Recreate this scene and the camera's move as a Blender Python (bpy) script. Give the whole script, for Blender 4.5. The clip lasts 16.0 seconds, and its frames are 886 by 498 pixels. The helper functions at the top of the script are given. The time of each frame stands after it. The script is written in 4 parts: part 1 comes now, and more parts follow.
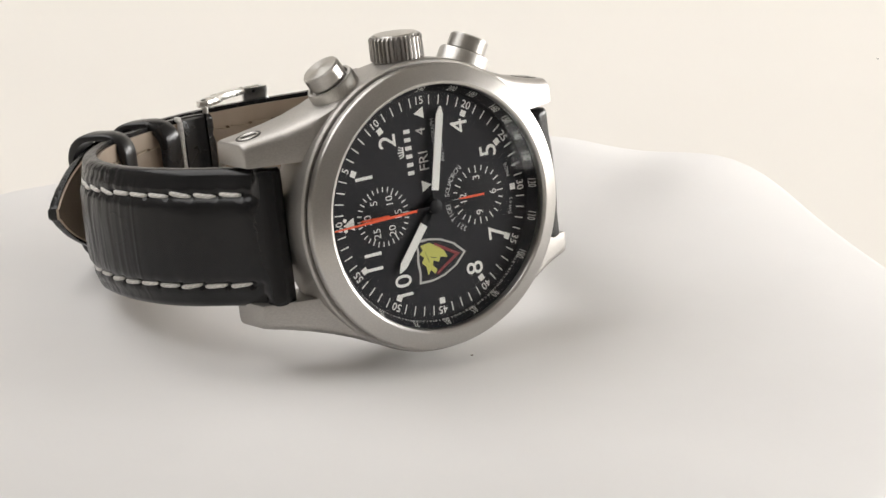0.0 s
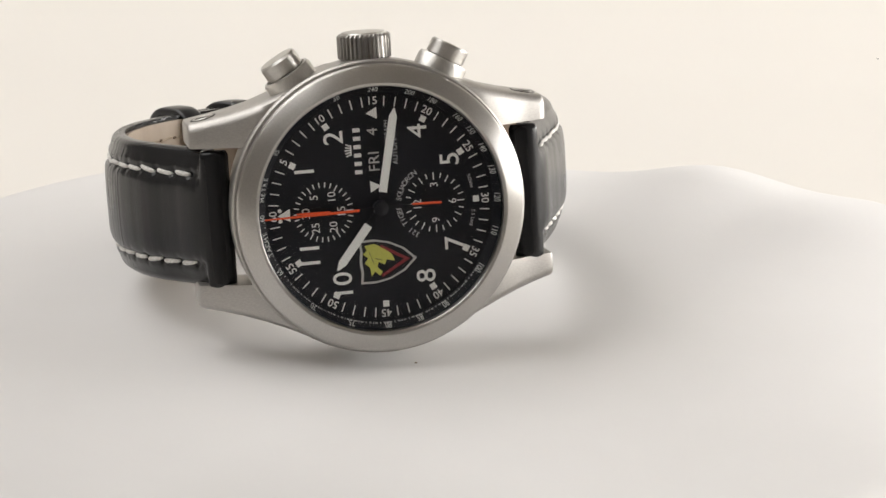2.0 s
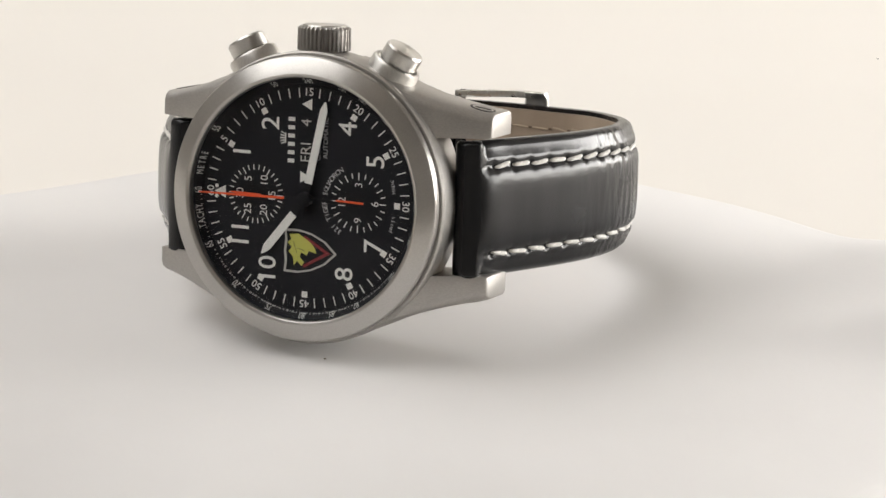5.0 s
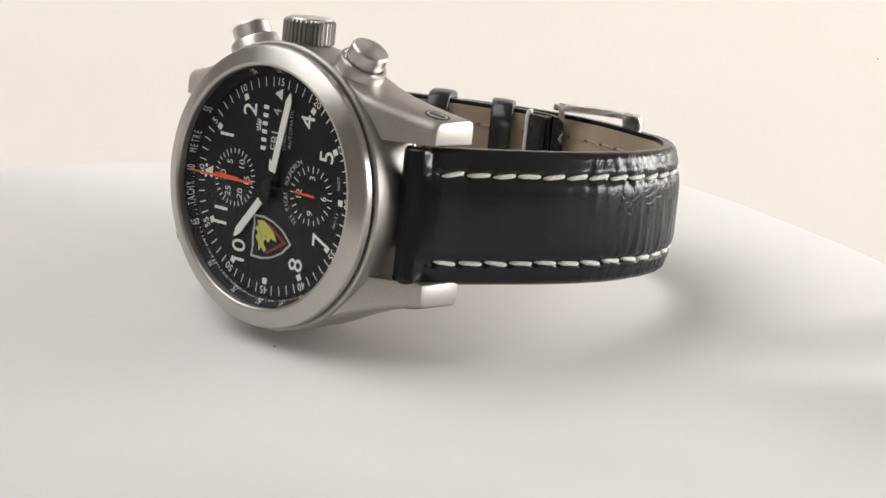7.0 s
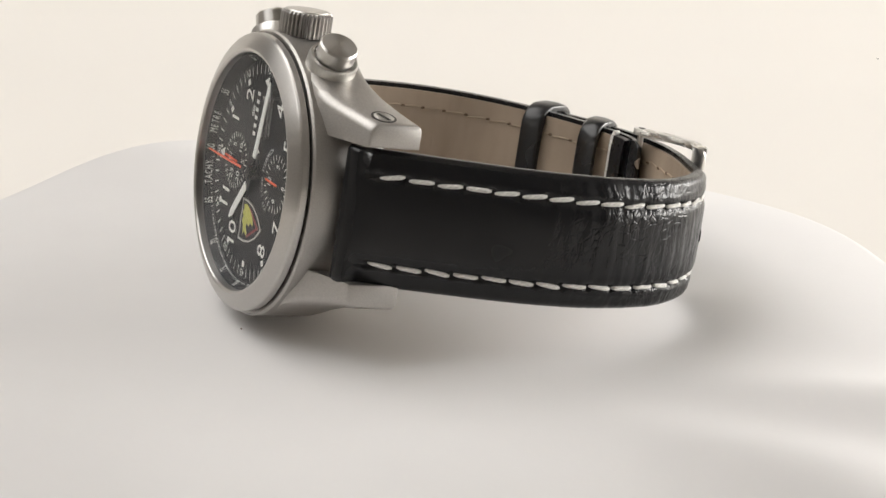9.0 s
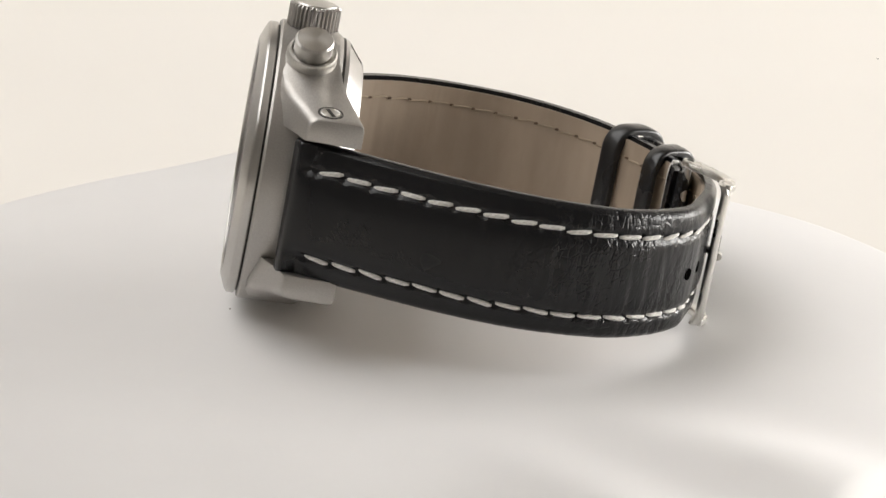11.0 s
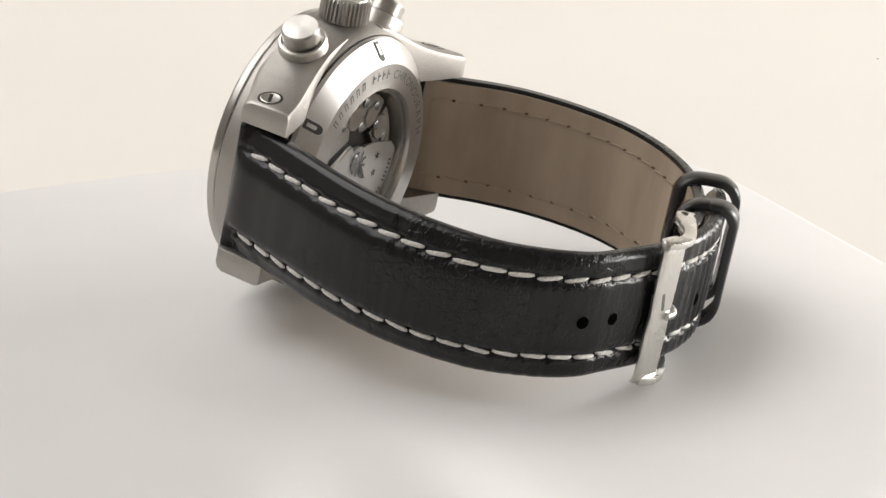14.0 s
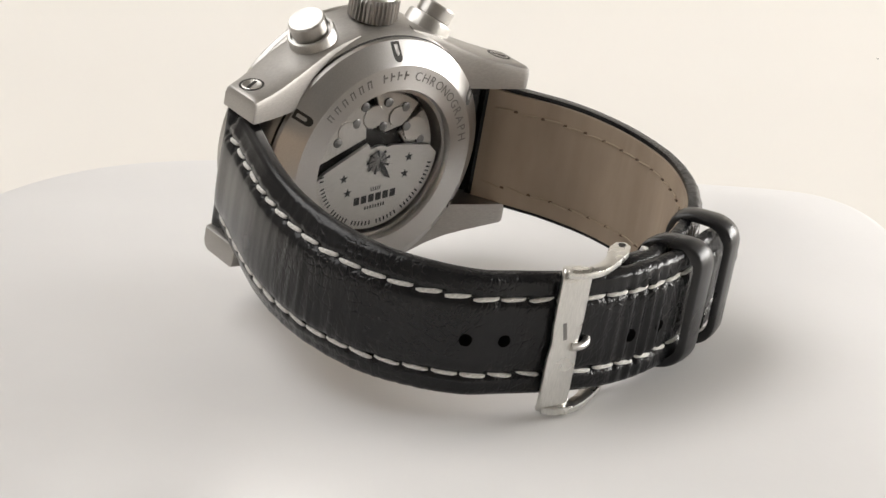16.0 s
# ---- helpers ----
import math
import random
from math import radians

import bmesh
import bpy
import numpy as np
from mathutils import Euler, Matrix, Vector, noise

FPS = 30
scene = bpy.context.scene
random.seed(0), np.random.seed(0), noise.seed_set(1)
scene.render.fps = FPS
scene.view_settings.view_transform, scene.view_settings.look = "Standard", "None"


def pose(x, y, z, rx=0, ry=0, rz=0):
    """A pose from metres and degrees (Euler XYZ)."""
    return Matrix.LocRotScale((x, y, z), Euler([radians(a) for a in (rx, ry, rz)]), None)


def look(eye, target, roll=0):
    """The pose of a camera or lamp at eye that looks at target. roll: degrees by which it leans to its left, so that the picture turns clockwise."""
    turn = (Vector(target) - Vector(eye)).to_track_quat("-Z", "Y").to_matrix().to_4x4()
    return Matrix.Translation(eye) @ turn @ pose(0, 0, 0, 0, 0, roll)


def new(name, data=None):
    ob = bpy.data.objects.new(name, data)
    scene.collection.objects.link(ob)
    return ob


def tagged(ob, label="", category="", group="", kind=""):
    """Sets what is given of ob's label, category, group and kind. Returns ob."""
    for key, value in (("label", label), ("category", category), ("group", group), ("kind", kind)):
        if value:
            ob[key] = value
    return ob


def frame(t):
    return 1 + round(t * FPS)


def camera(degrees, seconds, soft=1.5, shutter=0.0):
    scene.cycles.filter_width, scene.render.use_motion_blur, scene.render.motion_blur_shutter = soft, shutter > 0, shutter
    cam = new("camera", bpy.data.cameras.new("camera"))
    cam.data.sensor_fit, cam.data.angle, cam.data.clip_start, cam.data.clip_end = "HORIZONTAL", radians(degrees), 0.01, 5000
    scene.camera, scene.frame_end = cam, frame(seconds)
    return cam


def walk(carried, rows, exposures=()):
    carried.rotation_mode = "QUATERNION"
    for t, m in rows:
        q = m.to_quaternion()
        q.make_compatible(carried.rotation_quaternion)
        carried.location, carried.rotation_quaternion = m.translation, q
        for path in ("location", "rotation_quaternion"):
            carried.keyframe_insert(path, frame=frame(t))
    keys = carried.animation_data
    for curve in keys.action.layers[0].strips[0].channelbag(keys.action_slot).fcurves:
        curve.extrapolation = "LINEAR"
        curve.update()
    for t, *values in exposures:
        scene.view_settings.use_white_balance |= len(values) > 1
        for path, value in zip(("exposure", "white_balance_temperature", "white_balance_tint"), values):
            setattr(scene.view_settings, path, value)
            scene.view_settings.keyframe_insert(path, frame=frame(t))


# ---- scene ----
cam = camera(17.683, 16.0)
EYE = (0.0, -0.40562, 0.14849)
AIM = (EYE[0] + 0.020314, EYE[1] + 0.946285, EYE[2] - 0.322695)
walk(cam, [(0.0, look(EYE, AIM, 1.245)), (16.0, look(EYE, AIM, 1.245))], exposures=[(0.0, 0.15), (16.0, 0.15)])

# ---- light ----
world = bpy.data.worlds.new("room_air")
world.use_nodes = True
scene.world = world
sky = world.node_tree.nodes.new("ShaderNodeTexSky")
sky.sky_type = "NISHITA"
sky.sun_disc = False
sky.sun_elevation = radians(40)
sky.sun_rotation = radians(60)
world.node_tree.links.new(sky.outputs["Color"], world.node_tree.nodes["Background"].inputs["Color"])
world.node_tree.nodes["Background"].inputs["Strength"].default_value = 0.1


def window_lamp(name, eye, target, sx, sy, watts, colour):
    lamp = bpy.data.lights.new(name, "AREA")
    lamp.shape, lamp.size, lamp.size_y = "RECTANGLE", sx, sy
    lamp.energy, lamp.color = watts, colour
    ob = new(name, lamp)
    ob.matrix_world = look(eye, target)
    return ob


window_lamp("ceiling_light", (-0.60, 0.15, 1.70), (-0.15, 0.05, 0.0), 2.3, 2.6, 51.0, (1.0, 0.985, 0.967))
window_lamp("window_light", (0.93, 0.27, 0.17), (0.0, 0.10, 0.12), 0.98, 0.30, 12.0, (1.0, 0.97, 0.93))


# ---- materials ----
def shader(name, colour, rough=0.5, metal=0.0, coat=0.0, sheen=0.0):
    m = bpy.data.materials.new(name)
    m.use_nodes = True
    b = m.node_tree.nodes["Principled BSDF"]
    b.inputs["Base Color"].default_value = (*colour, 1)
    b.inputs["Roughness"].default_value = rough
    b.inputs["Metallic"].default_value = metal
    b.inputs["Coat Weight"].default_value = coat
    b.inputs["Sheen Weight"].default_value = sheen
    return m, m.node_tree.nodes, m.node_tree.links, b


def noise_node(nodes, links, scale, detail=4.0, stretch=(1, 1, 1)):
    co = nodes.new("ShaderNodeTexCoord")
    mp = nodes.new("ShaderNodeMapping")
    mp.inputs["Scale"].default_value = stretch
    n = nodes.new("ShaderNodeTexNoise")
    n.inputs["Scale"].default_value = scale
    n.inputs["Detail"].default_value = detail
    links.new(co.outputs["Object"], mp.inputs["Vector"])
    links.new(mp.outputs["Vector"], n.inputs["Vector"])
    return n


def bump(nodes, links, b, src, strength, dist):
    bp = nodes.new("ShaderNodeBump")
    bp.inputs["Strength"].default_value = strength
    bp.inputs["Distance"].default_value = dist
    links.new(src, bp.inputs["Height"])
    links.new(bp.outputs["Normal"], b.inputs["Normal"])
    return bp


def vary(nodes, links, b, src, socket, lo, hi, a=0.3, z=0.7):
    r = nodes.new("ShaderNodeMapRange")
    r.inputs["From Min"].default_value, r.inputs["From Max"].default_value = a, z
    r.inputs["To Min"].default_value, r.inputs["To Max"].default_value = lo, hi
    links.new(src, r.inputs["Value"])
    links.new(r.outputs["Result"], b.inputs[socket])


def tint(nodes, links, b, src, c0, c1, a=0.35, z=0.65):
    r = nodes.new("ShaderNodeValToRGB")
    r.color_ramp.elements[0].position, r.color_ramp.elements[1].position = a, z
    r.color_ramp.elements[0].color, r.color_ramp.elements[1].color = (*c0, 1), (*c1, 1)
    links.new(src, r.inputs["Fac"])
    links.new(r.outputs["Color"], b.inputs["Base Color"])


def brushed(name, colour, rough, stretch, strength=0.10, scale=5200):
    m, n, l, b = shader(name, colour, rough, 1.0)
    fine = noise_node(n, l, scale, 3.0, stretch)
    wide = noise_node(n, l, 260, 2.0)
    vary(n, l, b, wide.outputs["Fac"], "Roughness", rough - 0.02, rough + 0.03)
    tint(n, l, b, fine.outputs["Fac"], tuple(c * 0.93 for c in colour), tuple(min(1, c * 1.04) for c in colour))
    bump(n, l, b, fine.outputs["Fac"], strength, 0.00002)
    return m


def turned(name, colour, rough, aniso):
    """Steel brushed in rings about its own y axis."""
    m = brushed(name, colour, rough, (1, 1, 1), 0.04, 6000)
    n, l = m.node_tree.nodes, m.node_tree.links
    b = n["Principled BSDF"]
    t = n.new("ShaderNodeTangent")
    t.direction_type, t.axis = "RADIAL", "Y"
    b.inputs["Anisotropic"].default_value = aniso
    b.inputs["Anisotropic Rotation"].default_value = 0.25
    l.new(t.outputs["Tangent"], b.inputs["Tangent"])
    return m


STEEL = (0.44, 0.423, 0.402)
M_CASE = brushed("brushed_steel", STEEL, 0.46, (0.12, 1.0, 1.0))
M_BEZEL = turned("satin_bezel_steel", (0.50, 0.485, 0.465), 0.34, 0.72)
M_CROWN = brushed("crown_steel", (0.40, 0.385, 0.37), 0.33, (1.0, 1.0, 0.3))
M_PUSH = brushed("pusher_steel", (0.56, 0.545, 0.52), 0.36, (1.0, 1.0, 0.2), 0.06)
M_BACK = turned("caseback_steel", (0.54, 0.53, 0.52), 0.33, 0.72)
M_CAP = turned("turned_button_steel", (0.56, 0.545, 0.52), 0.32, 0.75)
M_BUCKLE = brushed("buckle_steel", (0.70, 0.69, 0.66), 0.28, (1.0, 1.0, 0.15), 0.06)
M_GROOVE = shader("dark_groove", (0.05, 0.048, 0.045), 0.5, 0.8)[0]
M_ENGRAVE = shader("engraved_steel", (0.22, 0.215, 0.21), 0.45, 1.0)[0]
M_ROTOR = brushed("rotor_plate", (0.56, 0.545, 0.52), 0.34, (0.2, 1, 1), 0.1, 5000)
M_BRIDGE = brushed("movement_bridge", (0.55, 0.53, 0.50), 0.30, (1, 1, 0.3), 0.1, 4000)
# near-black base colour stands for the shade deep inside the movement
M_DARK = shader("movement_depth_shade", (0.045, 0.042, 0.04), 0.4, 0.6)[0]
M_BLACKPRINT = shader("black_print", (0.03, 0.03, 0.032), 0.6)[0]

M_DIAL, n_, l_, b_ = shader("black_dial", (0.006, 0.006, 0.009), 0.55)
b_.inputs["Specular IOR Level"].default_value = 0.25
f_ = noise_node(n_, l_, 2500, 2.0)
bump(n_, l_, b_, f_.outputs["Fac"], 0.02, 0.00001)
vary(n_, l_, b_, noise_node(n_, l_, 90).outputs["Fac"], "Roughness", 0.48, 0.62)
M_SUB = shader("black_subdial", (0.005, 0.005, 0.007), 0.5)[0]
M_SUB.node_tree.nodes["Principled BSDF"].inputs["Specular IOR Level"].default_value = 0.25
M_WHITE = shader("white_lume", (0.80, 0.80, 0.76), 0.5)[0]
M_PRINT = shader("white_print", (0.72, 0.72, 0.69), 0.5)[0]
M_GREYPRINT = shader("grey_print", (0.50, 0.50, 0.50), 0.5)[0]
M_DAY = shader("day_disc_print", (0.48, 0.47, 0.44), 0.5)[0]
M_RED = shader("orange_red_hand", (0.85, 0.10, 0.025), 0.4)[0]
M_EMRED = shader("emblem_red", (0.22, 0.015, 0.02), 0.45)[0]
M_YELLOW = shader("emblem_yellow", (0.52, 0.51, 0.10), 0.5)[0]

# crystal: clear with a faint mirror of the room
M_GLASS = bpy.data.materials.new("sapphire_crystal")
M_GLASS.use_nodes = True
gn, gl = M_GLASS.node_tree.nodes, M_GLASS.node_tree.links
gn.remove(gn["Principled BSDF"])
tr, gs, mx, fr, pw, sc = (gn.new("ShaderNode" + k) for k in ("BsdfTransparent", "BsdfGlossy", "MixShader", "LayerWeight", "Math", "Math"))
tr.inputs["Color"].default_value = (0.97, 0.975, 0.98, 1)
gs.inputs["Roughness"].default_value = 0.02
pw.operation, sc.operation = "POWER", "MULTIPLY_ADD"
pw.inputs[1].default_value, sc.inputs[1].default_value, sc.inputs[2].default_value = 4.0, 0.25, 0.006
gl.new(fr.outputs["Facing"], pw.inputs[0])
gl.new(pw.outputs[0], sc.inputs[0])
gl.new(sc.outputs[0], mx.inputs[0])
gl.new(tr.outputs[0], mx.inputs[1])
gl.new(gs.outputs[0], mx.inputs[2])
gl.new(mx.outputs[0], gn["Material Output"].inputs["Surface"])

# black calf leather: fine pebble, crazed and creased where the strap bends most
M_LEATHER, n_, l_, b_ = shader("black_leather", (0.0085, 0.0086, 0.0098), 0.27)
b_.inputs["Specular IOR Level"].default_value = 0.32


def mathed(n, l, kind, a, b):
    m = n.new("ShaderNodeMath")
    m.operation = kind
    for k, q in enumerate((a, b)):
        if isinstance(q, (int, float)):
            m.inputs[k].default_value = q
        else:
            l.new(q, m.inputs[k])
    return m.outputs[0]


def cells(n, l, scale, stretch, randomness=1.0):
    """Net of cracks: low at the joints, flat inside the cells."""
    co = n.new("ShaderNodeTexCoord")
    mp = n.new("ShaderNodeMapping")
    mp.inputs["Scale"].default_value = stretch
    v = n.new("ShaderNodeTexVoronoi")
    v.feature = "DISTANCE_TO_EDGE"
    v.inputs["Scale"].default_value = scale
    v.inputs["Randomness"].default_value = randomness
    l.new(co.outputs["Object"], mp.inputs["Vector"])
    l.new(mp.outputs["Vector"], v.inputs["Vector"])
    r = n.new("ShaderNodeMapRange")
    r.interpolation_type = "SMOOTHSTEP"
    r.inputs["From Min"].default_value, r.inputs["From Max"].default_value = 0.0, 0.14
    l.new(v.outputs["Distance"], r.inputs["Value"])
    return r.outputs["Result"]


co_ = n_.new("ShaderNodeTexCoord")
place_ = n_.new("ShaderNodeSeparateXYZ")
l_.new(co_.outputs["Object"], place_.inputs[0])
bend_ = n_.new("ShaderNodeMapRange")
bend_.interpolation_type = "SMOOTHSTEP"
bend_.inputs["From Min"].default_value, bend_.inputs["From Max"].default_value = 0.027, 0.048
l_.new(place_.outputs["Y"], bend_.inputs["Value"])
patchy_ = n_.new("ShaderNodeMapRange")
patchy_.inputs["From Min"].default_value, patchy_.inputs["From Max"].default_value = 0.36, 0.60
l_.new(noise_node(n_, l_, 150, 3.0).outputs["Fac"], patchy_.inputs["Value"])
crack_ = mathed(n_, l_, "ADD", mathed(n_, l_, "MULTIPLY", cells(n_, l_, 760, (1.0, 1.0, 0.9)), 0.42), mathed(n_, l_, "MULTIPLY", cells(n_, l_, 1100, (1.0, 1.0, 0.35)), 0.30))
fold_ = noise_node(n_, l_, 330, 3.0, (1.0, 1.0, 0.22)).outputs["Fac"]
worn_ = mathed(n_, l_, "ADD", mathed(n_, l_, "MULTIPLY", crack_, patchy_.outputs["Result"]), mathed(n_, l_, "MULTIPLY", fold_, 1.4))
worn_ = mathed(n_, l_, "MULTIPLY", worn_, bend_.outputs["Result"])
pebble_ = n_.new("ShaderNodeTexVoronoi")
pebble_.inputs["Scale"].default_value = 2300
l_.new(co_.outputs["Object"], pebble_.inputs["Vector"])
fine_ = mathed(n_, l_, "ADD", mathed(n_, l_, "MULTIPLY", pebble_.outputs["Distance"], 0.08), mathed(n_, l_, "MULTIPLY", fold_, 0.14))
bump(n_, l_, b_, mathed(n_, l_, "ADD", worn_, fine_), 0.55, 0.00022)
vary(n_, l_, b_, noise_node(n_, l_, 60, 3.0).outputs["Fac"], "Roughness", 0.17, 0.28)
M_SMOOTH, n_, l_, b_ = shader("smooth_black_leather", (0.010, 0.010, 0.011), 0.3)
b_.inputs["Specular IOR Level"].default_value = 0.48
k_ = noise_node(n_, l_, 700, 3.0, (1.0, 1.0, 0.25))
bump(n_, l_, b_, k_.outputs["Fac"], 0.25, 0.00012)
vary(n_, l_, b_, noise_node(n_, l_, 90).outputs["Fac"], "Roughness", 0.22, 0.36)
M_HOLE = shader("hole_shade", (0.002, 0.002, 0.002), 1.0)[0]
M_HOLE.node_tree.nodes["Principled BSDF"].inputs["Specular IOR Level"].default_value = 0.0

M_LINING, n_, l_, b_ = shader("tan_lining", (0.42, 0.34, 0.25), 0.55)
w_ = noise_node(n_, l_, 120, 5.0, (1.0, 1.0, 0.3))
tint(n_, l_, b_, w_.outputs["Fac"], (0.31, 0.243, 0.182), (0.405, 0.324, 0.247))
g_ = noise_node(n_, l_, 1400, 4.0)
k_ = noise_node(n_, l_, 170, 3.0, (1.0, 1.0, 0.12))
r_ = n_.new("ShaderNodeMapRange")
r_.inputs["From Min"].default_value, r_.inputs["From Max"].default_value = 0.34, 0.44
l_.new(k_.outputs["Fac"], r_.inputs["Value"])
bump(n_, l_, b_, mathed(n_, l_, "ADD", mathed(n_, l_, "MULTIPLY", g_.outputs["Fac"], 0.35), mathed(n_, l_, "MULTIPLY", r_.outputs["Result"], 1.4)), 0.5, 0.00015)
M_THREAD, n_, l_, b_ = shader("cream_thread", (0.74, 0.71, 0.64), 0.7)
t_ = noise_node(n_, l_, 2600, 2.0, (1, 1, 1))
tint(n_, l_, b_, t_.outputs["Fac"], (0.52, 0.505, 0.475), (0.80, 0.785, 0.75))
bump(n_, l_, b_, t_.outputs["Fac"], 0.5, 0.0001)
M_TAN = shader("tan_thread", (0.40, 0.32, 0.235), 0.7)[0]
M_BROWN = shader("brown_thread", (0.13, 0.085, 0.055), 0.7)[0]

M_SHEET, n_, l_, b_ = shader("white_cloth_sheet", (0.68, 0.67, 0.665), 0.75, 0.0, 0.0, 0.1)
s_ = noise_node(n_, l_, 14, 4.0)
tint(n_, l_, b_, s_.outputs["Fac"], (0.705, 0.693, 0.686), (0.75, 0.738, 0.731))
bump(n_, l_, b_, noise_node(n_, l_, 900, 3.0).outputs["Fac"], 0.06, 0.0002)
M_PAPER, n_, l_, b_ = shader("ivory_paper", (0.76, 0.715, 0.665), 0.8)
s_ = noise_node(n_, l_, 3, 3.0)
tint(n_, l_, b_, s_.outputs["Fac"], (0.775, 0.745, 0.70), (0.80, 0.77, 0.725))
M_WALL, n_, l_, b_ = shader("painted_wall", (0.32, 0.305, 0.285), 0.8)
tint(n_, l_, b_, noise_node(n_, l_, 4, 4.0).outputs["Fac"], (0.38, 0.365, 0.34), (0.42, 0.40, 0.375))
M_FLOOR, n_, l_, b_ = shader("wood_floor", (0.25, 0.17, 0.11), 0.5)
tint(n_, l_, b_, noise_node(n_, l_, 6, 5.0, (1, 9, 1)).outputs["Fac"], (0.20, 0.13, 0.08), (0.30, 0.21, 0.14))
M_TABLE = shader("table_wood", (0.30, 0.21, 0.13), 0.45)[0]


# ---- mesh helpers (watch parts are drawn in millimetres) ----
MM = 0.001


def part(name, bm, material, parent=None, label="", scale=MM, angle=38, smooth=True):
    me = bpy.data.meshes.new(name)
    if scale != 1:
        bmesh.ops.scale(bm, vec=(scale, scale, scale), verts=bm.verts)
    bm.to_mesh(me)
    bm.free()
    me.materials.append(material)
    if smooth:
        me.shade_smooth()
        me.set_sharp_from_angle(angle=radians(angle))
    ob = new(name, me)
    ob.parent = parent
    if label:
        ob["label"] = label
    return ob


def share(name, data, parent, m):
    """Another object on the same mesh."""
    ob = new(name, data)
    ob.parent = parent
    ob.matrix_basis = m
    return ob


def lathe(bm, profile, n=96, closed=True):
    """Turn a profile of (radius, y) about the y axis."""
    rings = []
    for r, y in profile:
        if r < 1e-6:
            rings.append([bm.verts.new((0, y, 0))])
        else:
            rings.append([bm.verts.new((r * math.cos(2 * math.pi * k / n), y, r * math.sin(2 * math.pi * k / n))) for k in range(n)])
    pairs = list(zip(rings, rings[1:]))
    if closed:
        pairs.append((rings[-1], rings[0]))
    for a, b in pairs:
        for k in range(n):
            j = (k + 1) % n
            if len(a) == 1 and len(b) == 1:
                continue
            if len(a) == 1:
                bm.faces.new((a[0], b[k], b[j]))
            elif len(b) == 1:
                bm.faces.new((a[k], b[0], a[j]))
            else:
                bm.faces.new((a[k], b[k], b[j], a[j]))
    bmesh.ops.recalc_face_normals(bm, faces=bm.faces)
    return bm


def slab(bm, outline, y0, y1):
    """A flat plate: outline of (x, z), from y0 to y1."""
    lo = [bm.verts.new((x, y0, z)) for x, z in outline]
    hi = [bm.verts.new((x, y1, z)) for x, z in outline]
    bm.faces.new(lo)
    bm.faces.new(hi[::-1])
    for k in range(len(lo)):
        j = (k + 1) % len(lo)
        bm.faces.new((lo[k], hi[k], hi[j], lo[j]))
    return bm


def block(bm, c, s, m=None):
    """A box of size s at c, turned by m."""
    made = bmesh.ops.create_cube(bm, size=1.0)["verts"]
    for v in made:
        v.co = Vector((v.co.x * s[0], v.co.y * s[1], v.co.z * s[2]))
        if m is not None:
            v.co = m @ v.co
        v.co += Vector(c)
    return made


def rounded(bm, width, segments=2, limit=40):
    edges = [e for e in bm.edges if len(e.link_faces) == 2 and e.calc_face_angle(0) > radians(limit)]
    bmesh.ops.bevel(bm, geom=edges, offset=width, segments=segments, affect="EDGES", profile=0.5, clamp_overlap=True)
    return bm


def spline(points, n):
    """Points evenly spaced along a smooth curve through the given ones."""
    p = [Vector(q) for q in points]
    p = [2 * p[0] - p[1]] + p + [2 * p[-1] - p[-2]]
    out = []
    for i in range(1, len(p) - 2):
        for k in range(24):
            u = k / 24
            a, b, c, d = p[i - 1], p[i], p[i + 1], p[i + 2]
            out.append(0.5 * (2 * b + (c - a) * u + (2 * a - 5 * b + 4 * c - d) * u * u + (3 * b - a - 3 * c + d) * u ** 3))
    out.append(p[-2])
    run = [0.0]
    for a, b in zip(out, out[1:]):
        run.append(run[-1] + (b - a).length)
    even = []
    for k in range(n):
        s = run[-1] * k / (n - 1)
        i = max(0, min(len(run) - 2, int(np.searchsorted(run, s)) - 1))
        u = (s - run[i]) / max(1e-9, run[i + 1] - run[i])
        even.append(out[i].lerp(out[i + 1], u))
    return even, run[-1]


GLYPHS = {}


def glyph(text):
    """The outline of a word in the built-in font, one unit high, centred."""
    if text not in GLYPHS:
        cu = bpy.data.curves.new("word", "FONT")
        cu.body, cu.align_x, cu.align_y, cu.size, cu.resolution_u = text, "CENTER", "CENTER", 1.0, 3
        ob = new("word", cu)
        bpy.context.view_layer.update()
        me = bpy.data.meshes.new_from_object(ob)
        vs = [tuple(v.co) for v in me.vertices]
        fs = [tuple(p.vertices) for p in me.polygons]
        ys = [v[1] for v in vs]
        xs = [v[0] for v in vs]
        h, cx, cyy = max(ys) - min(ys), (max(xs) + min(xs)) / 2, (max(ys) + min(ys)) / 2
        GLYPHS[text] = ([((v[0] - cx) / h, (v[1] - cyy) / h) for v in vs], fs)
        bpy.data.objects.remove(ob)
        bpy.data.meshes.remove(me)
        bpy.data.curves.remove(cu)
    return GLYPHS[text]


def put(a, b, y, back=False):
    """Dial place: a towards 3 o'clock, b towards 12. From the back: a to the viewer's right, b up (towards 3)."""
    return Vector((-a, y, b)) if back else Vector((-b, y, a))


